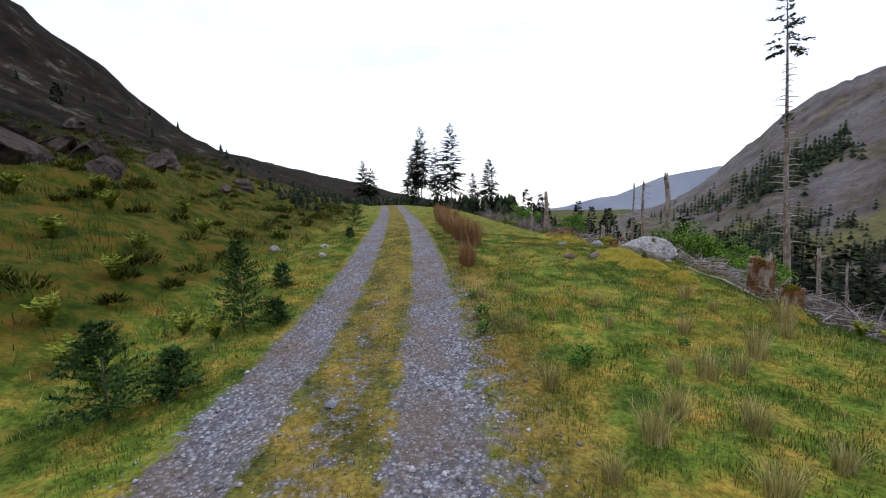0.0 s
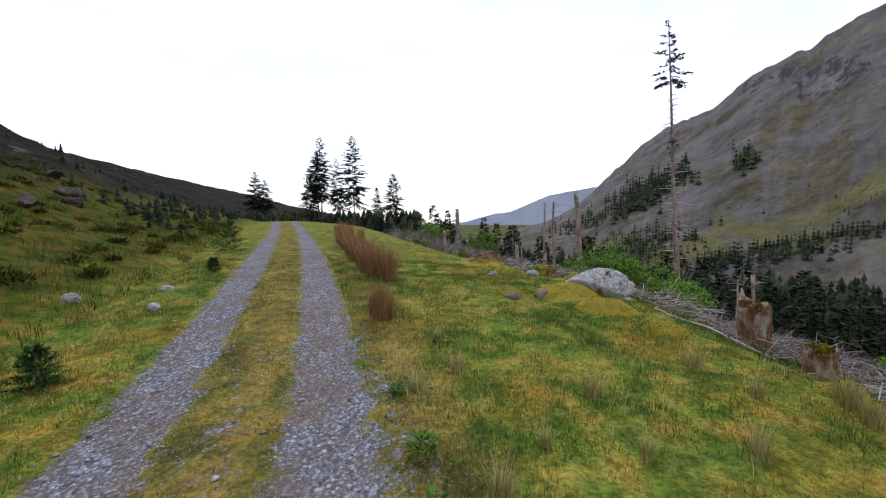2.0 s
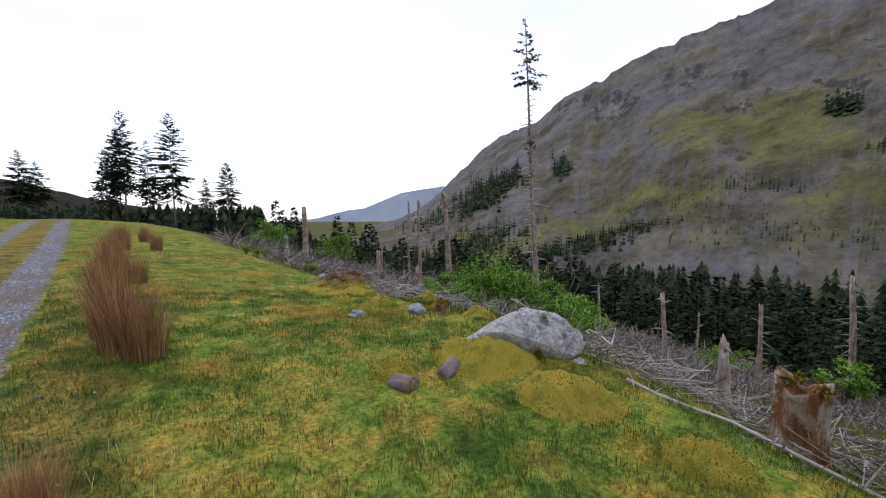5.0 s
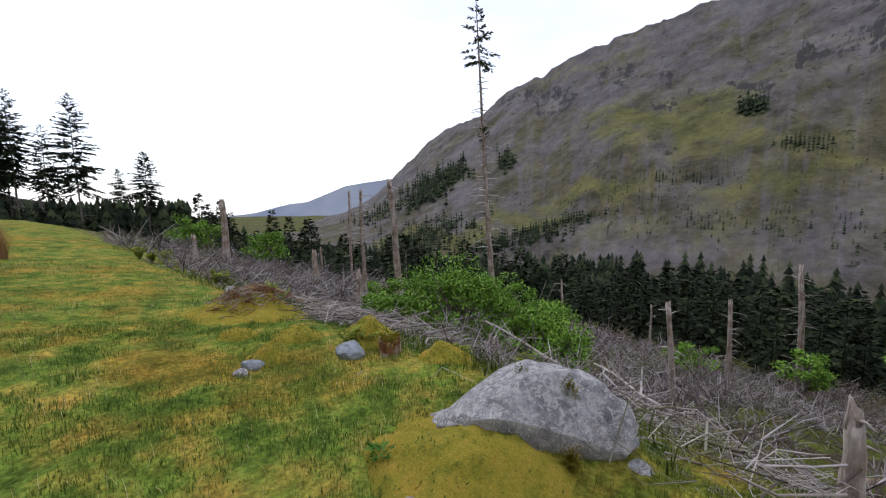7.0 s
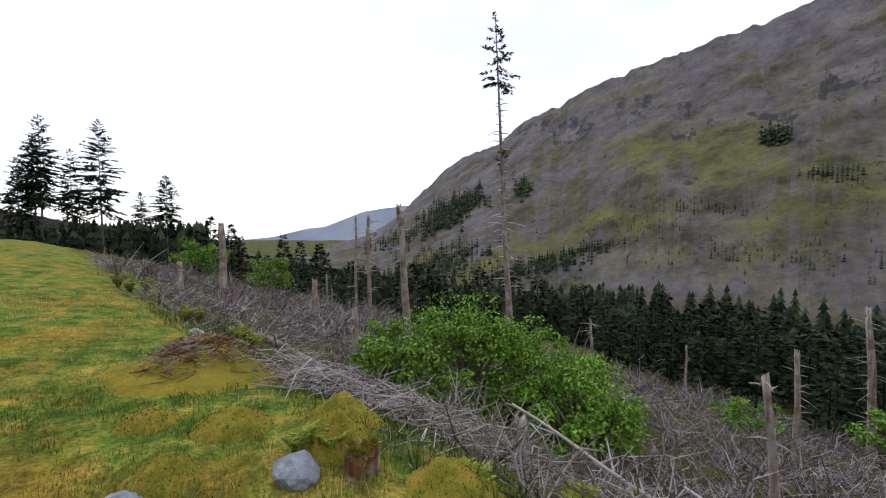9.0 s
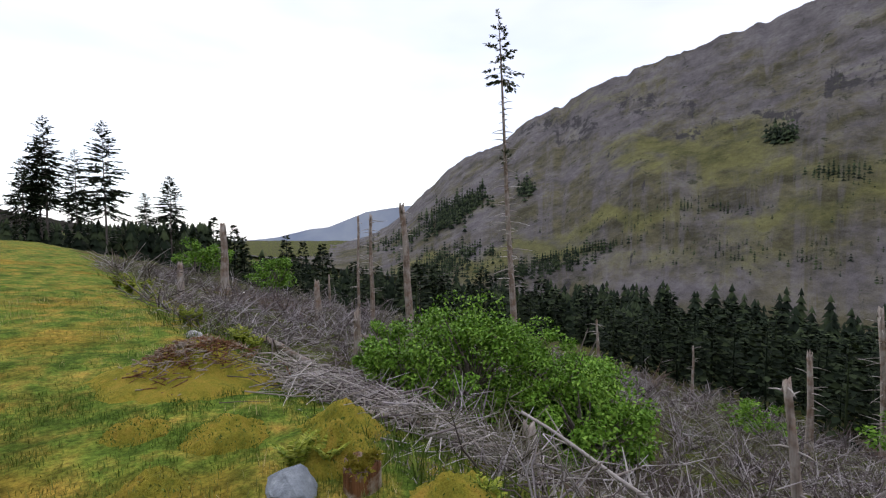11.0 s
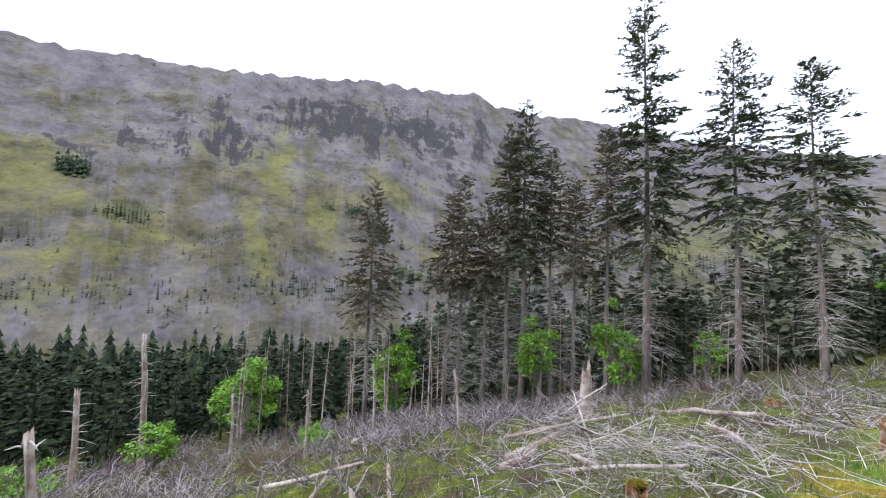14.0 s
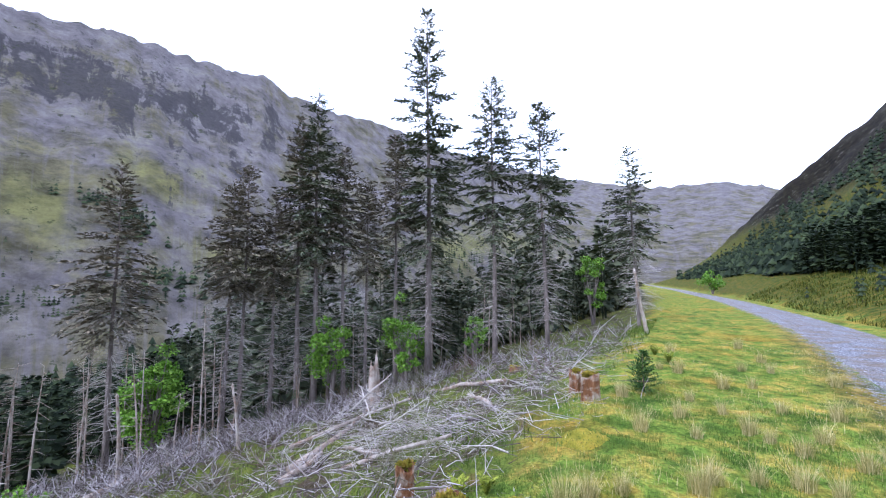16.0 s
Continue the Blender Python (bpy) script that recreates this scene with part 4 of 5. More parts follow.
# crags and boulders on the uphill bank
rng = np.random.default_rng(12)
CRAGS = [(-17.5, 12.5, 3.0, 1), (-19.5, 10.0, 2.6, 2), (-16.0, 14.5, 1.6, 3), (-21.5, 14.0, 2.4, 4), (-24.0, 10.5, 3.2, 5), (-18.0, 19.5, 1.6, 6), (-21.0, 24.0, 1.5, 7), (-19.0, 29.0, 1.4, 8), (-22.0, 33.0, 1.6, 9), (-26.0, 17.0, 2.0, 10), (-23.5, 7.0, 2.6, 11), (-28, 13, 2.4, 12), (-30, 20, 2.0, 13), (-25, 28, 1.7, 14), (-27, 38, 1.6, 15), (-20.5, 5.0, 3.0, 31), (-23, 2.5, 2.6, 32), (-26.5, 6.0, 3.4, 33), (-18.5, 16.5, 1.8, 34), (-22.5, 18.5, 2.0, 35), (-30, 9, 3.6, 36), (-29, 25, 2.2, 37), (-33, 16, 3.0, 38), (-20, 36, 1.3, 39), (-23.5, 42, 1.4, 40), (-17.2, 24, 1.1, 41), (-16.2, 10.2, 1.0, 42),
         (-14.0, -40, 1.8, 21), (-16.5, -52, 2.4, 22), (-12.0, -30, 1.4, 23), (-20, -60, 2.6, 24), (-10.5, -22, 1.1, 25), (-13, -47, 1.5, 26)]
for x, y, s, sd in CRAGS:
    ob = new("crag_rock", rock_mesh("crag_rock", (s * 1.3, s, s * 0.85), sd + 30, [CRAG], 4, 0.5, 0.75))
    ob.matrix_basis = pose(x, y, h(x, y) - 0.15 * s, 8, -6, sd * 61)
    tagged(ob, "dark brown broken rock outcrop on the hillside", "rock", "rock outcrops on the hillside")

# ---------------------------------------------------------------- saplings
SAPLINGS = [(-4.45, 3.8, 1.15, 0.62, 1), (-4.1, 4.4, 0.6, 0.4, 2), (-4.75, 6.8, 1.75, 0.66, 3), (-5.7, 9.95, 0.6, 0.34, 5), (-8.55, 24.0, 1.6, 0.9, 6), (-6.9, 18.4, 0.5, 0.26, 7), (5.6, 0.9, 1.1, 0.5, 8), (-4.3, 7.2, 0.5, 0.3, 9)]
for x, y, hh, sp, sd in SAPLINGS:
    rng = np.random.default_rng(800 + sd)
    tr = Acc().add(*tube([[0, 0, -0.1], [0.01, 0, hh * 0.5], [0, 0.01, hh]], [0.022, 0.014, 0.004], 6))
    cr = Acc()
    nb = int(70 + 60 * hh)
    for _ in range(nb):
        q = rng.uniform(0.04, 0.97)
        ln = sp * (1 - q) ** 0.8 * rng.uniform(0.6, 1.1) + 0.05
        a, el = rng.uniform(0, 6.3), 0.15 + 0.6 * q + rng.uniform(-0.15, 0.15)
        d = np.array([math.cos(a), math.sin(a), el])
        n = int(16 + ln * 60)
        s = rng.uniform(0.12, 1.0, n)
        base = np.array([0, 0, q * hh]) + d * ln * s[:, None]
        w = unit(d)[None] * 0.9 + rng.normal(size=(n, 3)) * 0.55
        cr.add(*sprays(base, w, rng.uniform(0.035, 0.075, n), 0.011, 0.5, rng))
    plant("spruce_sapling", (tr.mesh("stem", [BARK]), cr.mesh("needles", [NEEDLE_YOUNG])), x, y, "bushy young green spruce sapling growing on the verge", "sapling", "self-sown spruce saplings", names=("stem", "needles"))

# ---------------------------------------------------------------- leafy shrubs and young broadleaf trees


def leafy(seed, width, height, n_leaves, leaf=0.07, stems=6, clumps=26, depth=None, low=0.02):
    rng = np.random.default_rng(seed)
    depth = depth or width
    st, lv = Acc(), Acc()
    for _ in range(stems):
        a = rng.uniform(0, 6.3)
        e = np.array([math.cos(a) * width * 0.35, math.sin(a) * depth * 0.35, height * rng.uniform(0.6, 0.95)])
        m = e * [0.35, 0.35, 0.5] + rng.normal(size=3) * 0.08
        st.add(*tube([[0.1 * math.cos(a), 0.1 * math.sin(a), -0.2], m, e], [0.05 * height ** 0.5, 0.03 * height ** 0.5, 0.008], 5, False))
    for _ in range(clumps):
        d = rng.normal(size=3)
        d = d / np.linalg.norm(d) * rng.uniform(0.35, 1.0) ** 0.6
        c = np.array([d[0] * width * 0.5, d[1] * depth * 0.5, height * (low + (1 - low) * (0.5 + 0.5 * d[2]) * rng.uniform(0.8, 1.05))])
        rr = rng.uniform(0.10, 0.30) * min(width, height) * 0.62
        st.add(*tube([[0, 0, height * 0.25], c * [0.6, 0.6, 0.8], c], [0.02, 0.012, 0.005], 4, False))
        n = n_leaves // clumps
        g = unit(rng.normal(size=(n, 3))) * rng.uniform(0.25, 1.0, (n, 1)) ** 0.5 * rr * [1.15, 1.15, 0.75]
        way = rng.normal(size=(n, 3)) + [0, 0, -0.25] + g / rr * 0.8
        lv.add(*sprays(c + g, way, rng.uniform(0.7, 1.3, n) * leaf, leaf * 0.36, 0.25, rng))
    return st.mesh("stem", [BARK]), lv.mesh("leaves", [LEAF])


SHRUBS = [(10.2, 22.6, 3.6, 3.3, 15000, 0.10, 90), (12.6, 21.6, 3.6, 3.1, 15000, 0.10, 90), (8.8, 24.2, 2.6, 2.3, 7000, 0.10, 45), (11.6, 19.8, 2.8, 2.4, 9000, 0.10, 60), (9.4, 27.5, 2.2, 1.6, 3000, 0.10, 20)]
for i, (x, y, w, hh, n, lf, cl) in enumerate(SHRUBS):
    plant("leafy_shrub", leafy(60 + i, w, hh, n, lf, 7, cl), x, y, "fresh green broadleaf shrub in full leaf among brash", "shrub", "leafy shrubs on the slope", names=("stem", "leaves"))
YOUNG = [(9.42, 48.62, 3.6, 3.6, 2600, 0.2), (4.02, 63.40, 4.2, 4.0, 2400, 0.24), (35.86, 1.94, 4.4, 6.0, 3000, 0.22), (41.87, 12.97, 5.0, 6.5, 3200, 0.24), (38.59, -15.11, 4.5, 8.6, 2600, 0.26), (33.44, -20.48, 4.2, 8.6, 2600, 0.26),
         (28.68, -17.26, 3.0, 6.0, 1500, 0.24), (18.52, -44.73, 4.5, 11.0, 2200, 0.3), (5.07, -96.27, 5.0, 5.5, 1500, 0.4), (26.43, 21.38, 2.5, 2.2, 1400, 0.16), (29.38, 9.24, 2.2, 2.0, 1200, 0.16), (6.12, 68.98, 4.5, 4.2, 1800, 0.26), (15.62, 32.85, 2.4, 3.0, 1200, 0.16), (22.60, -18.98, 2.2, 5.0, 1000, 0.22), (38.0, 13.0, 4.4, 7.5, 3600, 0.24), (36.2, 1.8, 3.8, 8.0, 3200, 0.24), (30.6, -8.8, 3.2, 8.6, 2200, 0.24), (26.6, -13.4, 3.4, 8.0, 2200, 0.24), (31.0, 17.5, 2.6, 3.2, 1600, 0.18)]
for i, (x, y, w, hh, n, lf) in enumerate(YOUNG):
    plant("young_broadleaf_tree", leafy(80 + i, w, hh, n, lf, 4, 22, low=0.22), x, y, "young bright green broadleaf tree at the wood's edge", "tree", "young broadleaf trees", names=("stem", "leaves"))

# ---------------------------------------------------------------- rushes, ferns, weeds


def blades(seed, n, r, height, spread=0.35, w=0.006, bend=0.3, seg=3):
    rng = np.random.default_rng(seed)
    a, q = rng.uniform(0, 6.3, n), r * np.sqrt(rng.uniform(0, 1, n))
    b = np.stack([q * np.cos(a), q * np.sin(a), -0.03 + 0 * a], 1)
    lean = np.stack([np.cos(a), np.sin(a), 0 * a], 1) * (spread * (0.3 + q / r) * rng.uniform(0.2, 1.2, n))[:, None] + rng.normal(size=(n, 3)) * [0.1, 0.1, 0]
    hh = height * rng.uniform(0.55, 1.08, n)
    side = unit(np.cross(lean + [0.01, 0.02, 0], [0, 0, 1.0])) * w
    v, rows = [], []
    for k in range(seg + 1):
        s = k / seg
        c = b + np.stack([0 * a, 0 * a, hh * s], 1) + lean * hh[:, None] * (s ** (1 + bend * 3))
        c[:, 2] -= bend * 0.25 * hh * s ** 3
        v += [c - side * (1 - s * 0.92), c + side * (1 - s * 0.92)]
    v = np.stack(v, 1)
    m = v.shape[1]
    f = []
    for k in range(seg):
        f += [[2 * k, 2 * k + 1, 2 * k + 3], [2 * k, 2 * k + 3, 2 * k + 2]]
    f = (np.arange(n)[:, None, None] * m + np.array(f)[None]).reshape(-1, 3)
    return v.reshape(-1, 3), f


BROWN_RUSH = [Acc().add(*blades(900 + i, 420, 0.30, 1.25, 0.30, 0.007)).mesh("stalks", [RUSH]) for i in range(3)]
PALE_RUSH = [Acc().add(*blades(920 + i, 170, 0.16, 0.55, 0.45, 0.005, 0.4)).mesh("stalks", [RUSH_PALE]) for i in range(3)]


def tuft(name, me, x, y, s, label, category, group, turn=0):
    ob = new(name, me)
    ob.matrix_basis = pose(x, y, h(x, y), 0, 0, turn) @ Matrix.Diagonal((s, s, s, 1))
    return tagged(ob, label, category, group)


RUSHES = [(-1.15, 16.86, 1.15), (-0.80, 16.43, 1.0), (-1.50, 17.74, 1.0), (-0.80, 12.37, 0.72), (-0.95, 12.70, 0.6), (-3.20, 25.51, 1.1), (-2.80, 24.31, 1.0), (-1.80, 19.16, 0.95), (-2.20, 20.59, 1.0), (-2.60, 22.34, 1.05), (-3.60, 27.38, 1.0), (-4.10, 29.89, 1.05), (-4.40, 32.85, 1.1), (-2.10, 23.21, 0.8), (-5.20, 36.68, 1.0), (-4.60, 39.42, 1.0), (-3.20, 33.95, 0.9)]
for i, (x, y, s) in enumerate(RUSHES):
    tuft("brown_rush_clump", BROWN_RUSH[i % 3], x, y, s, "tall clump of dry red-brown rushes at the track's edge", "rushes", "brown rushes by the track", i * 83)
PALES = [(0.43, 7.06, 0.95), (0.72, 5.04, 0.9), (-0.25, 9.20, 0.8), (0.42, 9.75, 0.8), (2.02, 4.49, 1.0), (2.72, 4.27, 1.0), (2.52, 5.69, 0.8), (3.42, 5.80, 0.9), (3.92, 6.24, 0.9), (5.29, 7.73, 1.0), (4.97, 7.24, 0.8), (2.32, 3.29, 1.0), (1.02, 3.39, 0.7), (0.32, 11.17, 0.7), (3.12, 3.72, 0.8), (1.12, 7.77, 0.6), (3.82, 2.19, 0.9), (2.72, 1.42, 0.9), (4.23, 4.27, 0.8), (3.12, -1.00, 0.9), (2.52, -3.50, 0.9), (4.50, 1.36, 0.8), (3.27, -3.59, 1.0), (5.62, -2.70, 0.9), (2.12, 7.45, 0.6), (4.42, 8.47, 0.7), (5.2, 4.2, 1.2), (4.6, 2.8, 1.2), (3.4, 3.4, 1.1), (2.9, 5.6, 1.1), (4.1, 6.6, 1.2), (1.8, 1.4, 1.2), (3.8, -0.6, 1.2), (2.6, -6.0, 1.2), (5.0, -2.0, 1.3), (1.2, -2.4, 1.2), (3.2, -9.0, 1.3), (5.6, -6.5, 1.3), (1.6, 4.0, 1.1), (6.0, 1.8, 1.2), (5.5, 8.2, 1.3), (4.4, 9.6, 1.0), (2.2, 8.8, 0.9), (3.4, 7.4, 1.0)]
for i, (x, y, s) in enumerate(PALES):
    tuft("rush_clump", PALE_RUSH[i % 3], x, y, s * 0.8, "low clump of straw-coloured and green rushes in turf", "rushes", "pale rushes in the turf", i * 71)


def fern_mesh(seed, fronds=9, height=0.6):
    rng = np.random.default_rng(seed)
    acc = Acc()
    for k in range(fronds):
        a = k * 2.4 + rng.uniform(-0.4, 0.4)
        hh, out = height * rng.uniform(0.75, 1.1), height * rng.uniform(0.25, 0.6)
        s = np.linspace(0, 1, 22)
        c = np.stack([math.cos(a) * out * s ** 1.6, math.sin(a) * out * s ** 1.6, hh * (s - 0.18 * s ** 3)], 1)
        acc.add(*tube(c[::3], np.linspace(0.006, 0.002, len(c[::3])), 3, False))
        for sg in (-1, 1):
            w = np.array([-math.sin(a) * sg, math.cos(a) * sg, 0.12])
            ln = 0.22 * height * np.sin(np.pi * (0.12 + 0.86 * s)) + 0.01
            acc.add(*sprays(c, w[None] + np.array([math.cos(a), math.sin(a), 0.3])[None] * 0.35 + 0 * c, ln, ln * 0.16 + 0.004, 0.2, rng))
    return acc.mesh("fronds", [FERN])


FERNS = [fern_mesh(40 + i) for i in range(3)]
FERN_AT = [(4.57, 18.01, 0.8), (4.87, 17.90, 0.65), (6.02, 16.73, 0.7), (6.70, 7.96, 0.6), (7.20, 7.94, 0.6), (1.52, 34.49, 1.3), (1.02, 35.59, 1.3), (2.02, 35.04, 1.3), (3.52, 27.92, 1.1), (4.72, 25.08, 1.1), (5.02, 24.75, 1.0), (3.82, 28.25, 1.0), (7.76, 15.98, 0.7), (6.74, 16.02, 0.7), (9.07, 13.86, 0.8), (8.89, 14.17, 0.7), (5.46, -3.99, 0.9), (6.09, -5.42, 0.9), (5.91, 14.73, 0.6),
           (-6.40, 5.04, 1.0), (-6.20, 7.01, 1.1), (-7.60, 5.69, 1.1), (-8.80, 8.10, 1.2), (-9.80, 9.86, 1.2), (-11.20, 8.76, 1.3), (-12.40, 11.50, 1.3), (-7.00, 3.50, 1.0), (-9.00, 4.38, 1.1), (-10.80, 13.58, 1.2), (-9.40, 16.43, 1.1), (-12.80, 15.11, 1.3), (-14.00, 12.70, 1.3), (-5.10, 6.46, 0.8), (-5.20, 4.38, 0.9), (-14.40, 10.29, 1.3), (-10.20, 6.13, 1.2)]
for i, (x, y, s) in enumerate(FERN_AT):
    tuft("fern", FERNS[i % 3], x, y, s, "yellow-green fern with upright fronds", "fern", "ferns on the banks", i * 57)


def weed_mesh(seed):
    rng = np.random.default_rng(seed)
    n = 90
    a = rng.uniform(0, 6.3, n)
    q = rng.uniform(0.0, 0.11, n)
    b = np.stack([q * np.cos(a), q * np.sin(a), rng.uniform(0, 0.22, n)], 1)
    return Acc().add(*sprays(b, np.stack([np.cos(a), np.sin(a), rng.uniform(0.1, 1.2, n)], 1), rng.uniform(0.06, 0.12, n), 0.02, 0.3, rng)).mesh("weed", [WEED])


WEEDS = [weed_mesh(i) for i in range(2)]
for i, (x, y, s) in enumerate([(-0.24, 7.72, 1.1), (-0.20, 6.90, 0.9), (1.32, 5.86, 1.1), (-0.50, 9.09, 0.7), (1.17, 5.64, 0.8), (3.62, 14.89, 0.8), (3.02, 6.57, 0.6), (0.22, 10.84, 0.6)]):
    tuft("weed_plant", WEEDS[i % 2], x, y, s, "small broad-leaved green weed at the turf's edge", "plant", "weeds in the turf", i * 40)

# ---------------------------------------------------------------- moss hummocks and the heap of bark


def hummock(seed, r, height, mats, at):
    rng = np.random.default_rng(seed)
    n = 33
    g = np.linspace(-1.25, 1.25, n)
    X, Y = np.meshgrid(g, g, indexing="ij")
    d = np.hypot(X, Y)
    rel = land(X * r + at[0], Y * r + at[1]) - h(*at)
    Z = rel + height * np.exp(-(d * 1.45) ** 2 * (1 + 0.25 * vnoise(X * 1.6 + seed, Y * 1.6, seed))) * (1 + 0.35 * vnoise(X * 3 + seed, Y * 3, seed + 1)) - 0.10 * smooth(0.75, 1.2, d) - 0.01
    Z = Z + 0.03 * vnoise(X * r * 14, Y * r * 14, seed + 2) + 0.02 * vnoise(X * r * 30, Y * r * 30, seed + 3)
    return mesh_from("hummock", np.stack([X * r, Y * r, Z], -1).reshape(-1, 3), grid_faces(n, n), mats, True)


def moss_tufts(me, seed, n):
    """Small moss shoots over a hummock's surface."""
    rng = np.random.default_rng(seed)
    co = np.array([v.co[:] for v in me.vertices])
    k = rng.integers(0, len(co) - 1, n)
    p = co[k] + rng.normal(size=(n, 3)) * [0.02, 0.02, 0.002]
    return Acc().add(*sprays(p - [0, 0, 0.01], rng.normal(size=(n, 3)) * 0.6 + [0, 0, 1.0], rng.uniform(0.02, 0.06, n), 0.008, 0.4, rng)).mesh("moss_shoots", [GRASS])


for i, (x, y, r, hh) in enumerate([(2.67, 14.45, 0.45, 0.22), (4.32, 14.45, 1.0, 0.32), (3.32, 18.18, 0.4, 0.2), (5.02, 18.18, 0.55, 0.4), (4.62, 12.76, 0.8, 0.25), (4.94, 11.05, 0.5, 0.25), (4.02, 19.27, 0.5, 0.22), (5.42, 18.94, 0.6, 0.35), (5.87, 16.86, 0.6, 0.3), (3.12, 19.82, 0.4, 0.16), (5.93, 8.50, 0.45, 0.2), (5.99, 5.49, 0.5, 0.2)]):
    mound = hummock(i + 3, r, hh, [MOSS], (x, y))
    ob = new("moss_hummock", mound)
    ob.matrix_basis = pose(x, y, h(x, y))
    part("moss_shoots", moss_tufts(mound, i, 900), ob, kind="stuff")
    tagged(ob, "rounded golden-green moss hummock in the turf", "moss", "moss hummocks on the bank")

heap = empty("bark_heap", pose(3.75, 22.2, h(3.75, 22.2)), "low heap of brown bark and wood chips with moss", "heap")
part("mound", hummock(77, 1.45, 0.62, [MOSS], (3.75, 22.2)), heap)
rng = np.random.default_rng(33)
chips = Acc()
for _ in range(620):
    x, y = rng.normal() * 0.46 - 0.05, rng.normal() * 0.42
    z = 0.60 * math.exp(-((x * x + y * y) * 1.0)) + 0.03
    a, ln = rng.uniform(0, 6.3), rng.uniform(0.06, 0.28)
    d = np.array([math.cos(a), math.sin(a), rng.uniform(-0.5, 0.5)]) * ln / 2
    chips.add(*tube([np.array([x, y, z]) - d, np.array([x, y, z]) + d], [rng.uniform(0.005, 0.014)] * 2, 4))
part("bark_chips", chips.mesh("bark_chips", [ROTTEN]), heap, kind="stuff")

# ---------------------------------------------------------------- brash: felled branches on the slope


def stick_soup(acc, rng, cx, cy, n, rx, ry, lift, len_lo, len_hi, rad, main=None, flat=0.2):
    for _ in range(n):
        x, y = cx + rng.normal() * rx, cy + rng.normal() * ry
        a = rng.uniform(0, 6.3) if main is None else main + rng.normal() * 0.8
        ln = rng.uniform(len_lo, len_hi)
        z = h(x, y) + lift * rng.uniform(0, 1) ** 1.4 + 0.03
        d = np.array([math.cos(a), math.sin(a), rng.normal() * flat])
        p0, p2 = np.array([x, y, z]) - d * ln / 2, np.array([x, y, z]) + d * ln / 2
        for p in (p0, p2):
            p[2] = max(p[2], h(p[0], p[1]) + 0.01)
        m = (p0 + p2) / 2 + rng.normal(size=3) * 0.09 * ln
        r = rad * rng.uniform(0.4, 1.3)
        acc.add(*tube([p0, m, p2], [r, r * 0.8, r * 0.3], 4, False), rng.integers(2))


rng = np.random.default_rng(21)
PILES = [(6.32, 21.46, 230, 0.7, 1.3, 0.55, -0.9, DEAD), (7.32, 19.16, 170, 0.6, 0.7, 0.40, -0.6, DEAD), (7.04, 13.16, 130, 0.5, 1.1, 0.35, None, DEAD), (6.32, 26.83, 150, 0.9, 1.5, 0.5, None, BRASH),
         (10.13, 4.21, 260, 1.5, 1.6, 0.45, -0.5, DEAD), (12.56, 2.49, 240, 1.6, 1.8, 0.6, None, DEAD), (9.02, -0.55, 170, 1.2, 1.6, 0.4, -0.8, DEAD), (15.57, 2.56, 160, 0.9, 1.3, 0.9, None, DEAD), (8.32, 14.90, 120, 1.0, 0.8, 0.3, None, DEAD), (4.12, 34.49, 110, 0.9, 0.9, 0.5, None, DEAD), (7.30, 10.14, 130, 0.5, 1.0, 0.4, None, BRASH), (9.63, -6.88, 170, 1.2, 2.0, 0.6, None, BRASH)]
for x, y, n, rx, ry, up, mn, mt in PILES:
    acc = Acc()
    stick_soup(acc, rng, x, y, int(n * 2.0), rx, ry, up, 0.25, 1.1, 0.007, mn)
    stick_soup(acc, rng, x, y, n // 10, rx, ry, up, 0.7, 1.6, 0.016, mn)
    tagged(new("brash_pile", acc.mesh("brash_pile", [mt, BRASH])), "tangled pile of silver-grey felled branches", "brash", "brash piles", "stuff")

# the windrow of long silver branches below the heap
acc = Acc()
for x, y in [(5.3, 22.0), (5.9, 21.0), (6.4, 20.0), (6.9, 19.1), (7.4, 18.2)]:
    stick_soup(acc, rng, x, y, 26, 0.42, 0.5, 0.5, 0.6, 1.7, 0.018, -1.05, 0.15)
    stick_soup(acc, rng, x, y, 110, 0.5, 0.5, 0.5, 0.3, 1.0, 0.009, -0.8, 0.25)
tagged(new("brash_pile", acc.mesh("brash_pile", [DEAD, BRASH])), "long windrow of silver-grey branches along the turf's edge", "brash", "brash piles", "stuff")
acc = Acc()
for x, y in [(9.4, 9.6), (10.4, 7.6), (9.0, 6.2), (11.6, 5.4), (10.2, 3.8), (13.2, 6.6)]:
    stick_soup(acc, rng, x, y, 14, 1.1, 1.0, 0.3, 0.5, 1.5, 0.018, None, 0.16)
    stick_soup(acc, rng, x, y, 90, 1.3, 1.2, 0.25, 0.2, 0.8, 0.008, None, 0.25)
tagged(new("brash_pile", acc.mesh("brash_pile", [BRASH, BRASH])), "broad litter of bleached branches and poles on dark ground", "brash", "brash piles", "stuff")

# dead brushwood standing and lying all over the felled slope
rng = np.random.default_rng(22)
brush = Acc()
proto = []
for k in range(7):
    a_ = Acc()
    nst = 5
    for _ in range(nst):
        a, el = rng.uniform(0, 6.3), rng.uniform(0.3, 1.4)
        d = unit([math.cos(a), math.sin(a), el]) * rng.uniform(0.5, 1.1)
        m = d * 0.5 + rng.normal(size=3) * 0.07
        a_.add(*tube([[0, 0, -0.05], m, d + rng.normal(size=3) * 0.05], [0.016, 0.011, 0.004], 3, False))
        for _j in range(4):
            s = rng.uniform(0.25, 0.95)
            w = unit(rng.normal(size=3) + d * 1.2) * rng.uniform(0.15, 0.42)
            a_.add(*tube([d * s, d * s + w], [0.008, 0.003], 3, False))
    proto.append((np.concatenate(a_.v), np.concatenate(a_.f)))
cnt = 0
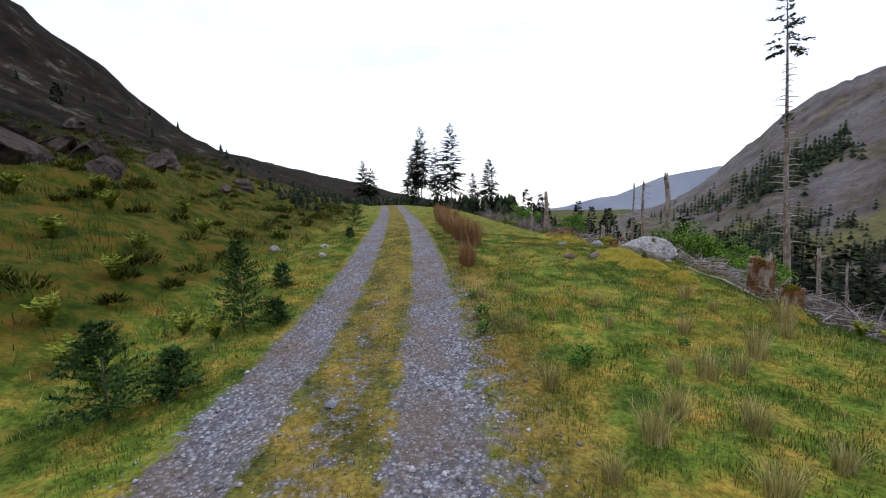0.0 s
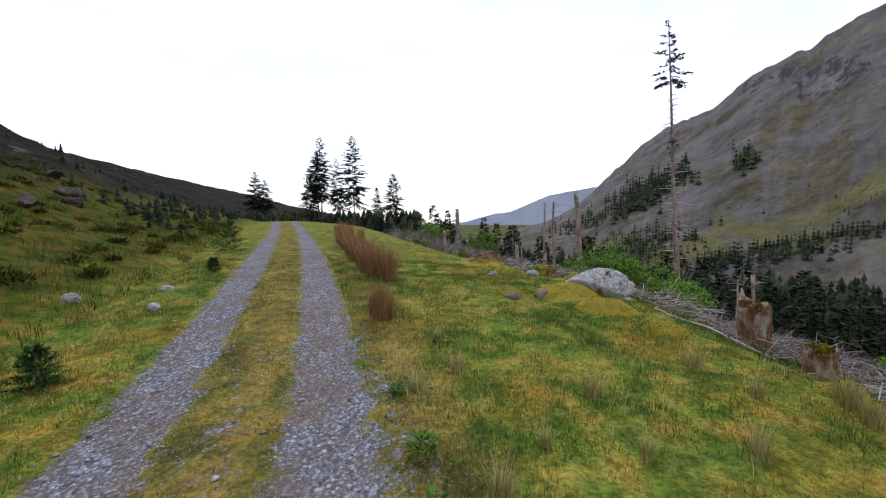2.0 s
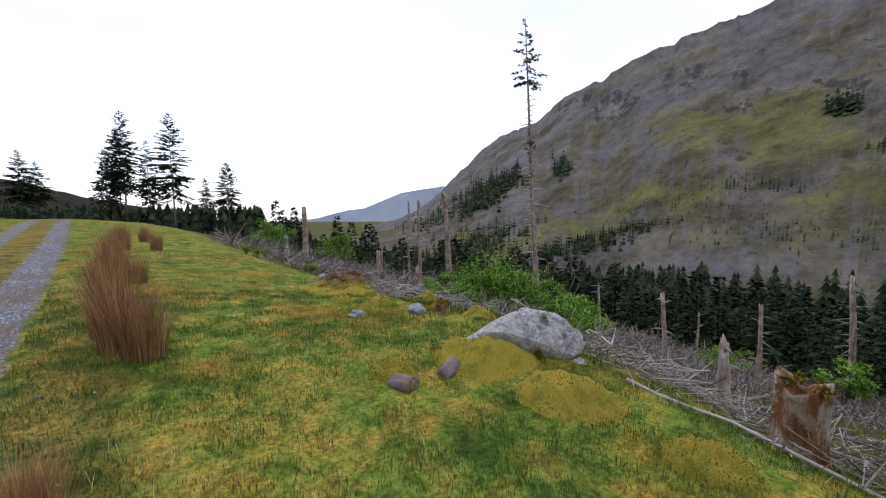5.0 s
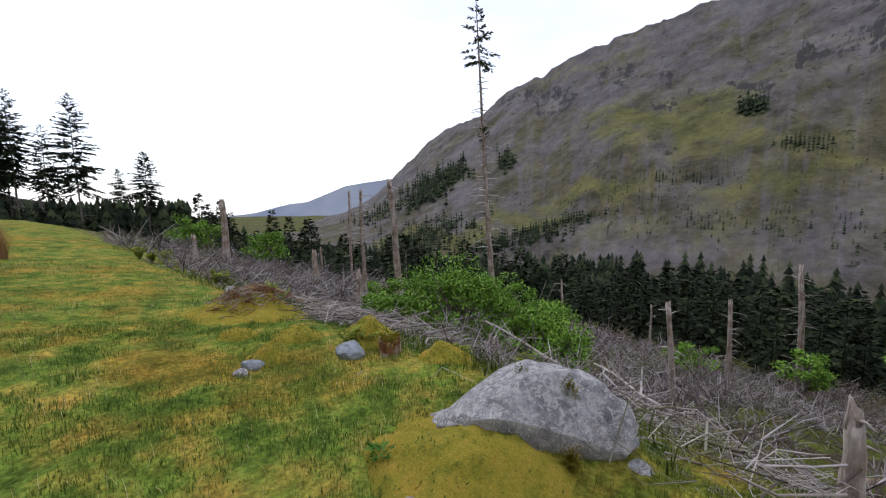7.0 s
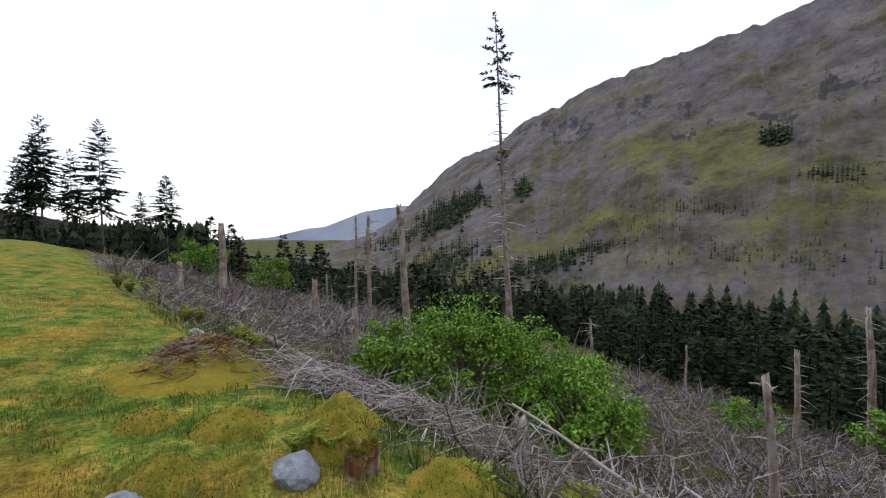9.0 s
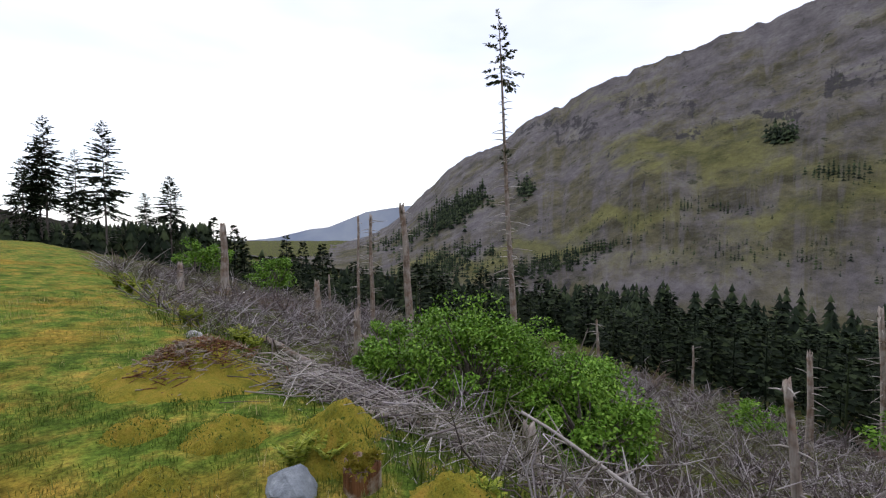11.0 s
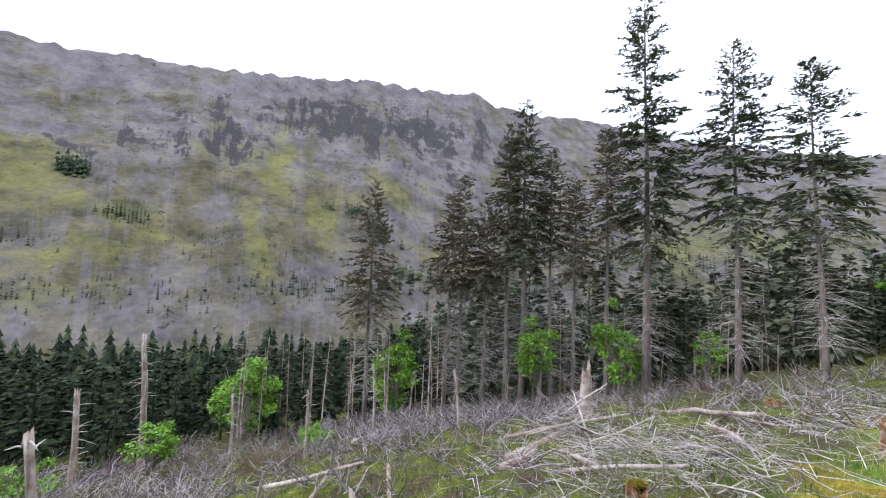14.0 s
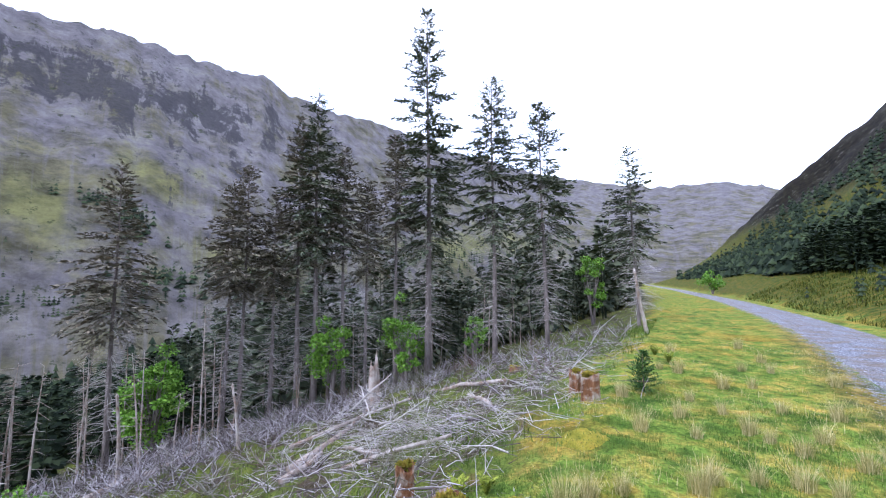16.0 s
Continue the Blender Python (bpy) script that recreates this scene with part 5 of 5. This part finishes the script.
while cnt < 2500:
    r_, b_ = 4 + 36 * rng.uniform(0, 1) ** 0.75, radians(rng.uniform(-8, 178))
    x, y = 3.8 + r_ * math.sin(b_), 12.6 + r_ * math.cos(b_)
    u, _ = across(np.array([x]), np.array([y]))
    w = float(u[0] - smooth_table(y, EDGE_Y, EDGE_U))
    if w < 1.2 or vnoise(np.array([x * 0.28]), np.array([y * 0.28]), 5)[0] < -0.25 - 0.35 * (w > 6) or (w < 15 and y < 14 and rng.uniform() < 0.78):
        continue
    v, f = proto[rng.integers(7)]
    a, s = rng.uniform(0, 6.3), rng.uniform(0.6, 1.5) * (0.9 + 0.024 * r_)
    c_, s_ = math.cos(a), math.sin(a)
    brush.add(np.stack([v[:, 0] * c_ - v[:, 1] * s_, v[:, 0] * s_ + v[:, 1] * c_, v[:, 2] * rng.uniform(0.5, 1.1)], 1) * s + [x, y, h(x, y)], f)
    cnt += 1
tagged(new("brushwood", brush.mesh("brushwood", [BRASH])), "grey-brown dead brushwood covering the felled slope", "brushwood", kind="stuff")

# ---------------------------------------------------------------- woods


def far_conifer(rng, tiers=8, sides=6):
    """A small ragged cone of drooping skirts, one metre high."""
    acc = Acc()
    for k in range(tiers):
        q = k / tiers
        z0, z1 = 0.10 + 0.84 * q, 0.10 + 0.84 * q + 0.24 * (1 - 0.4 * q)
        r = 0.155 * (1 - q) ** 0.85 + 0.012
        a = np.arange(sides * 2) * np.pi / sides + rng.uniform(0, 1)
        rr = r * np.where(np.arange(sides * 2) % 2 == 0, rng.uniform(0.85, 1.25, sides * 2), rng.uniform(0.35, 0.6, sides * 2))
        ring = np.stack([rr * np.cos(a), rr * np.sin(a), z0 + rng.uniform(-0.035, 0.02, sides * 2) + 0.03 * (np.arange(sides * 2) % 2)], 1)
        v = np.concatenate([ring, [[0, 0, min(z1, 1.0)]]])
        i = np.arange(sides * 2)
        acc.add(v, np.stack([i, np.roll(i, -1), np.full(sides * 2, sides * 2)], -1))
    acc.add(*tube([[0, 0, -0.05], [0, 0, 0.3]], [0.018, 0.012], 4, False))
    return np.concatenate(acc.v), np.concatenate(acc.f)


rng = np.random.default_rng(50)
CONES = [far_conifer(rng, 6, 5) for _ in range(6)]
CONES_LOW = [far_conifer(rng, 3, 4) for _ in range(5)]


def mid_conifer(rng):
    """A one-metre-high spruce of many sprays, with its bare lower stem."""
    acc = Acc().add(*tube([[0, 0, -0.04], [0, 0, 0.5], [0, 0, 1]], [0.011, 0.008, 0.001], 5, False))
    n = 150
    q = 0.12 + 0.86 * rng.uniform(0, 1, n) ** 0.8
    a = rng.uniform(0, 6.3, n)
    out = 0.155 * (1 - q) ** 0.75 * rng.uniform(0.25, 1.0, n)
    c = np.stack([out * np.cos(a), out * np.sin(a), q + 0.02], 1)
    way = np.stack([np.cos(a), np.sin(a), -0.55 + 0.9 * q + rng.uniform(-0.3, 0.3, n)], 1)
    return acc.add(*sprays(c, way, 0.06 + 0.06 * (1 - q), 0.022 + 0.016 * (1 - q), 0.4, rng))


MIDS = [mid_conifer(rng) for _ in range(6)]
MIDS = [(np.concatenate(a_.v), np.concatenate(a_.f)) for a_ in MIDS]


def wood(name, places, label, mat, low=False):
    acc = Acc()
    protos = CONES_LOW if low else CONES
    for x, y, z, hh, fat in places:
        near = math.hypot(x - 3.8, y - 12.6) < 100 and hh > 2.4
        v, f = MIDS[rng.integers(6)] if near else protos[rng.integers(len(protos))]
        a = rng.uniform(0, 6.3)
        c_, s_ = math.cos(a) * hh * fat, math.sin(a) * hh * fat
        acc.add(np.stack([v[:, 0] * c_ - v[:, 1] * s_ + x, v[:, 0] * s_ + v[:, 1] * c_ + y, v[:, 2] * hh + z], 1), f)
    return tagged(new(name, acc.mesh(name, [mat])), label, "wood", kind="stuff")


# valley wood
pl = []
while len(pl) < 2500:
    b_, r_ = radians(rng.uniform(6, 176)), rng.uniform(75, 300)
    x, y = 3.8 + r_ * math.sin(b_), 12.6 + r_ * math.cos(b_)
    u, _ = across(np.array([x]), np.array([y]))
    if u[0] < 68 - 25 * smooth(10, -40, y) + 8 * vnoise(np.array([x * 0.05]), np.array([y * 0.05]), 8)[0] or u[0] > 235:
        continue
    pl.append((x, y, h(x, y) - 0.3, (5.6 + 0.05 * r_) * rng.uniform(0.4, 1.4), rng.uniform(1.0, 1.7)))
wood("valley_wood", pl, "dense conifer wood on the valley floor, its shade put into the colour", NEEDLE_FAR_SHADED)

# plantation beyond the brow and wood behind the open stand
pl = []
for _ in range(420):
    x, y = rng.uniform(-110, 10), rng.uniform(150, 215)
    u, _ = across(np.array([x]), np.array([y]))
    pl.append((x, y, h(x, y) - 0.3, max(4.0, rng.uniform(3.0, 7.0) - h(x, y)), rng.uniform(0.9, 1.3)))
for _ in range(46):
    x, y = rng.uniform(4, 22), rng.uniform(72, 110)
    pl.append((x, y, h(x, y) - 0.3, rng.uniform(5, 9.5), rng.uniform(0.9, 1.2)))
for x, y, hh in [(16.0, 36.5, 5.0), (17.3, 38.2, 5.6), (14.5, 44, 4.6), (21, 48, 6), (18, 52, 5.5), (16.5, 60, 6.5), (25, 56, 7), (12, 52, 3.5)]:
    pl.append((x, y, h(x, y) - 0.2, hh, 1.2))
wood("plantation", pl, "dark conifer plantation along the brow", NEEDLE_FAR_SHADED)
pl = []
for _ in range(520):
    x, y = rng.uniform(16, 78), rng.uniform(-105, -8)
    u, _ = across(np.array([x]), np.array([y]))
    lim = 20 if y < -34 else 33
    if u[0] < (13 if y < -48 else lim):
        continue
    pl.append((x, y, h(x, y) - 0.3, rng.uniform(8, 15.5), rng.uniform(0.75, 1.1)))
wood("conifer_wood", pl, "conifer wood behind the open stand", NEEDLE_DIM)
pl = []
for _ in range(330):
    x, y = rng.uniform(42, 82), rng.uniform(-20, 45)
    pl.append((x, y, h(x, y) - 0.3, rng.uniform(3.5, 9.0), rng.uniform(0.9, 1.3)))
wood("conifer_wood", pl, "dark young conifers at the foot of the felled slope", NEEDLE_FAR_SHADED)

# thin bare trunks crowding the wood's edge
acc = Acc()
for _ in range(120):
    if rng.uniform() < 0.6:
        x, y = rng.uniform(26, 52), rng.uniform(-26, 14)
    else:
        x, y = rng.uniform(14, 34), rng.uniform(-52, -16)
    u, _ = across(np.array([x]), np.array([y]))
    if u[0] < (21 if y < -14 else 30):
        continue
    z, hh = h(x, y), rng.uniform(3.0, 9.5)
    lx, ly = rng.normal() * 0.25, rng.normal() * 0.25
    acc.add(*tube([[x, y, z - 0.3], [x + lx * 0.4, y + ly * 0.4, z + hh * 0.5], [x + lx, y + ly, z + hh]], [0.06, 0.045, 0.012], 5, False))
    for _k in range(int(hh * 6)):
        q, a, ln = rng.uniform(0.15, 1), rng.uniform(0, 6.3), rng.uniform(0.2, 0.9)
        p = np.array([x + lx * q, y + ly * q, z + hh * q])
        acc.add(*tube([p, p + np.array([math.cos(a), math.sin(a), rng.uniform(-0.5, 0.2)]) * ln], [0.014, 0.005], 3, False))
tagged(new("thin_dead_trunks", acc.mesh("thin_dead_trunks", [SNAG])), "crowd of thin dead conifer trunks at the wood's edge", "dead trees", kind="stuff")

# young plantation on the hillside behind
pl = []
for _ in range(2600):
    y = -30 - 270 * rng.uniform() ** 1.4
    u_ = -(15 if y < -60 else 24) - 110 * rng.uniform() ** 1.5
    x = float(smooth_table(y, TRACK_Y, TRACK_X)) + u_
    if vnoise(np.array([x * 0.06]), np.array([y * 0.06]), 12)[0] < -0.45:
        continue
    pl.append((x, y, h(x, y) - 0.2, rng.uniform(3.5, 9.0), rng.uniform(1.1, 1.6)))
for _ in range(70):
    y = rng.uniform(-60, -8)
    x = float(smooth_table(y, TRACK_Y, TRACK_X)) - rng.uniform(6, 20)
    pl.append((x, y, h(x, y) - 0.1, rng.uniform(0.8, 2.2), rng.uniform(1.3, 1.8)))
wood("hillside_plantation", pl, "young conifers scattered over the steep hillside", NEEDLE_FAR_SHADED, True)
pl = []
for _ in range(60):
    y = rng.uniform(35, 120)
    u_ = -rng.uniform(14, 50)
    x = float(smooth_table(y, TRACK_Y, TRACK_X)) + u_
    pl.append((x, y, h(x, y) - 0.1, rng.uniform(0.6, 2.0) * (1.6 if rng.uniform() < 0.12 else 1), rng.uniform(1.3, 1.9)))
for _ in range(150):
    y = rng.uniform(30, 85)
    x = float(smooth_table(y, TRACK_Y, TRACK_X)) - rng.uniform(6.5, 13)
    pl.append((x, y, h(x, y) - 0.1, rng.uniform(0.5, 1.5), rng.uniform(1.6, 2.4)))
wood("bank_conifers", pl, "small self-sown conifers and gorse along the bank", NEEDLE_FAR_SHADED)

# woods and lone trees on the mountain: bearing, rise, half widths, number, height
MZ_EL = np.degrees(np.arctan2(ZM - 2, RM))


def on_mountain(b, e):
    i = int(np.clip(round((b + 10) / 196 * (NB - 1)), 0, NB - 1))
    col_e = np.maximum.accumulate(MZ_EL[i, :NS - 18])
    j = int(np.clip(np.searchsorted(col_e, e), 1, NS - 19))
    return XM[i, j], YM[i, j], ZM[i, j]


pl = []
PATCH = [(32, 1.2, 3.4, 1.8, 150, 17), (36.5, 3.8, 2.2, 1.4, 130, 17), (34, 3.0, 3.0, 1.5, 110, 17), (44.2, 5.6, 1.1, 1.1, 60, 15), (72.3, 9.9, 1.3, 0.8, 55, 13), (76.7, 5.7, 2.4, 0.9, 70, 6), (53, -2.7, 4.0, 0.5, 90, 7), (47, -4.4, 3.0, 0.6, 60, 8), (106.7, 5.9, 1.5, 1.7, 70, 14), (104, 8.6, 3.6, 0.5, 40, 9),
         (33, -5.0, 7.0, 2.2, 260, 10), (45, -5.8, 8.0, 1.2, 160, 9), (26, -1.5, 5.0, 1.3, 120, 14), (66, 2.6, 6.0, 0.8, 60, 5), (100, -2.5, 12, 1.6, 120, 6), (75, -3.5, 16, 2.0, 130, 4.5), (60, 0.5, 14, 2.5, 120, 4), (88, 2.5, 14, 3.0, 120, 4), (120, -1, 14, 2.5, 200, 11), (145, 3, 14, 2.5, 200, 13)]
for b, e, db, de, n, hh in PATCH:
    slant = 0.35 if b < 60 else -0.1
    for _ in range(n):
        q = rng.normal() * 0.5
        x, y, z = on_mountain(b + q * db, e + rng.normal() * 0.5 * de + slant * q * db * 0.6)
        pl.append((x, y, z - 1, hh * rng.uniform(0.6, 1.25), rng.uniform(1.1, 1.7)))
wood("mountain_woods", pl, "dark conifer blocks and scattered trees on the fell side", NEEDLE_FAR_SHADED, True)

# ---------------------------------------------------------------- turf, bank plants and track stones


def blade_field(name, n, sampler, lo, hi, wid, mat, label, category, per=1, spread=0.6):
    x, y = sampler(n)
    z = land(x, y)
    m = len(x)
    a = rng.uniform(0, 6.3, m)
    hh = rng.uniform(lo, hi, m)
    w = np.broadcast_to(wid, m) * rng.uniform(0.7, 1.3, m)
    out = spread * hh * rng.uniform(0.1, 1.0, m)
    b = np.stack([x, y, z - 0.012], 1)
    side = np.stack([-np.sin(a), np.cos(a), 0 * a], 1) * w[:, None]
    tip = b + np.stack([np.cos(a) * out, np.sin(a) * out, hh], 1)
    mid = b * 0.5 + tip * 0.5 + np.stack([-np.cos(a) * out * 0.15, -np.sin(a) * out * 0.15, hh * 0.1], 1)
    v = np.stack([b - side, b + side, mid + side * 0.7, tip, mid - side * 0.7], 1).reshape(-1, 3)
    i = np.arange(m)[:, None] * 5
    f = np.concatenate([i + [0, 1, 2], i + [0, 2, 4], i + [4, 2, 3]])
    tagged(new(name, mesh_from(name, v, f, [mat])), label, category, kind="stuff")


def turf_at(n):
    q = rng.uniform(0, 1, n)
    y = np.where(q < 0.8, rng.uniform(1.0, 22, n), rng.uniform(-12, 34, n))
    u = np.where(rng.uniform(0, 1, n) < 0.80, rng.uniform(1.7, 11.0, n), np.where(rng.uniform(0, 1, n) < 0.14, rng.uniform(-0.6, 0.6, n), rng.uniform(-4.2, -1.75, n)))
    x = smooth_table(y, TRACK_Y, TRACK_X) + u / 0.978
    keep = (gravel_mask(x, y) < rng.uniform(0.15, 0.6, n)) & (slash_mask(x, y) < rng.uniform(0.4, 1.3, n))
    keep &= vnoise(x * 2.2, y * 2.2, 14) + 0.6 > rng.uniform(0, 0.9, n)
    return x[keep], y[keep]


blade_field("turf_grass", 300000, turf_at, 0.03, 0.10, 0.0042, GRASS, "short mossy grass of the verge", "grass")


def long_at(n):
    y = rng.uniform(-10, 34, n)
    u = np.where(rng.uniform(0, 1, n) < 0.8, rng.uniform(2.2, 10.0, n), rng.uniform(-4.6, -2.3, n))
    x = smooth_table(y, TRACK_Y, TRACK_X) + u / 0.978
    keep = (vnoise(x * 0.9, y * 0.9, 15) > 0.12) & (slash_mask(x, y) < 0.6)
    return x[keep], y[keep]


blade_field("long_grass", 30000, long_at, 0.07, 0.2, 0.003, RUSH_PALE, "longer straw-coloured grass in the turf", "grass", spread=0.9)


def bank_at(n):
    y = rng.uniform(-8, 46, n)
    v_ = 20 * rng.uniform(0, 1, n) ** 1.3
    x = smooth_table(y, TRACK_Y, TRACK_X) - (4.1 + v_) / 0.978
    keep = vnoise(x * 0.8, y * 0.8, 16) + 0.5 > rng.uniform(0, 1, n)
    return x[keep], y[keep]


blade_field("bank_plants", 85000, bank_at, 0.06, 0.30, 0.007, HEATHER, "rough heather, grass and bracken on the uphill bank", "heather", spread=1.0)


SLOPE_GREEN = leaf_mat("slope_undergrowth", (0.03, 0.05, 0.010), (0.085, 0.13, 0.022), (0.18, 0.24, 0.045), 0.8, 0.5)


def slope_at(n):
    y = rng.uniform(-25, 40, n)
    w = 30 * rng.uniform(0, 1, n) ** 1.4
    x = smooth_table(y, TRACK_Y, TRACK_X) + (smooth_table(y, EDGE_Y, EDGE_U) + 0.5 + w) / 0.978
    keep = vnoise(x * 0.5, y * 0.5, 17) - 0.1 > rng.uniform(-0.2, 0.8, n)
    return x[keep], y[keep]


blade_field("slope_plants", 100000, slope_at, 0.08, 0.34, 0.011, SLOPE_GREEN, "low green growth between the brash", "undergrowth", spread=0.9)


def back_bank_at(n):
    y = rng.uniform(-75, -6, n)
    v_ = 16 * rng.uniform(0, 1, n) ** 1.2
    x = smooth_table(y, TRACK_Y, TRACK_X) - (3.6 + v_) / 0.978
    keep = vnoise(x * 0.5, y * 0.5, 18) + 0.6 > rng.uniform(0, 1, n)
    return x[keep], y[keep]


blade_field("back_bank_plants", 22000, back_bank_at, 0.15, 0.6, 0.03, HEATHER, "rough bracken and heather along the lower track", "heather", spread=0.9)


def debris_at(n):
    y = rng.uniform(-14, 30, n)
    w = 0.6 + 15 * rng.uniform(0, 1, n) ** 1.6
    x = smooth_table(y, TRACK_Y, TRACK_X) + (smooth_table(y, EDGE_Y, EDGE_U) + w) / 0.978
    keep = vnoise(x * 0.7, y * 0.7, 19) + 0.7 > rng.uniform(0, 1, n)
    return x[keep], y[keep]


blade_field("twig_litter", 45000, debris_at, 0.01, 0.045, 0.006, BRASH, "small grey twigs and bark littering the felled slope", "twigs", spread=6.0)


def heath_tussocks():
    """Rounded dark tussocks that roughen the uphill bank."""
    acc = Acc()
    for _ in range(320):
        y = rng.uniform(-6, 44)
        v_ = 1.2 + 20 * rng.uniform() ** 1.2
        x = float(smooth_table(y, TRACK_Y, TRACK_X)) - (4.1 + v_)
        r = rng.uniform(0.18, 0.55)
        d = unit(rng.normal(size=(150, 3)))
        d[:, 2] = np.abs(d[:, 2])
        c = np.array([x, y, h(x, y)])
        acc.add(*sprays(c + d * r * [1, 1, 0.6] * rng.uniform(0.5, 1, (150, 1)), d + [0, 0, 0.5], rng.uniform(0.08, 0.24, 150), 0.022, 0.3, rng))
    return acc


tagged(new("heath_tussocks", heath_tussocks().mesh("heath_tussocks", [HEATHER])), "dark tussocks of heather and bilberry on the uphill bank", "heather", kind="stuff")

# loose stones on the ruts
octa_v = np.array([[1, 0, 0], [0, 1, 0], [-1, 0, 0], [0, -1, 0], [0, 0, 1.0], [0, 0, -0.6]])
octa_f = np.array([[0, 1, 4], [1, 2, 4], [2, 3, 4], [3, 0, 4], [1, 0, 5], [2, 1, 5], [3, 2, 5], [0, 3, 5]])
n = 12000
y = np.where(rng.uniform(0, 1, n) < 0.7, rng.uniform(1.0, 11, n), rng.uniform(-6, 26, n))
u = rng.choice([-1.13, 1.13, 1.13, 0.0, 2.1], n, p=[0.33, 0.25, 0.2, 0.08, 0.14]) + rng.normal(size=n) * 0.38
x = smooth_table(y, TRACK_Y, TRACK_X) + u / 0.978
z = land(x, y)
size = 0.006 + 0.011 * rng.uniform(0, 1, n) ** 2 + 0.025 * (rng.uniform(0, 1, n) < 0.015)
a = rng.uniform(0, 6.3, n)
jit = rng.uniform(0.6, 1.35, (n, 6, 1))
V = octa_v[None] * jit * np.stack([size * rng.uniform(0.8, 1.5, n), size, size * rng.uniform(0.45, 0.9, n)], 1)[:, None]
V = np.stack([V[..., 0] * np.cos(a)[:, None] - V[..., 1] * np.sin(a)[:, None], V[..., 0] * np.sin(a)[:, None] + V[..., 1] * np.cos(a)[:, None], V[..., 2]], -1) + np.stack([x, y, z + size * 0.25], 1)[:, None]
F = (octa_f[None] + np.arange(n)[:, None, None] * 6).reshape(-1, 3)
tagged(new("track_stones", mesh_from("track_stones", V.reshape(-1, 3), F, [CHIPS])), "loose grey stone chips on the track's ruts", "gravel", kind="stuff")

# from the plan's units to metres
for ob in [o for o in scene.objects if o.parent is None and o.type in ("MESH", "EMPTY")]:
    ob.matrix_basis = Matrix.Scale(UNIT, 4) @ ob.matrix_basis
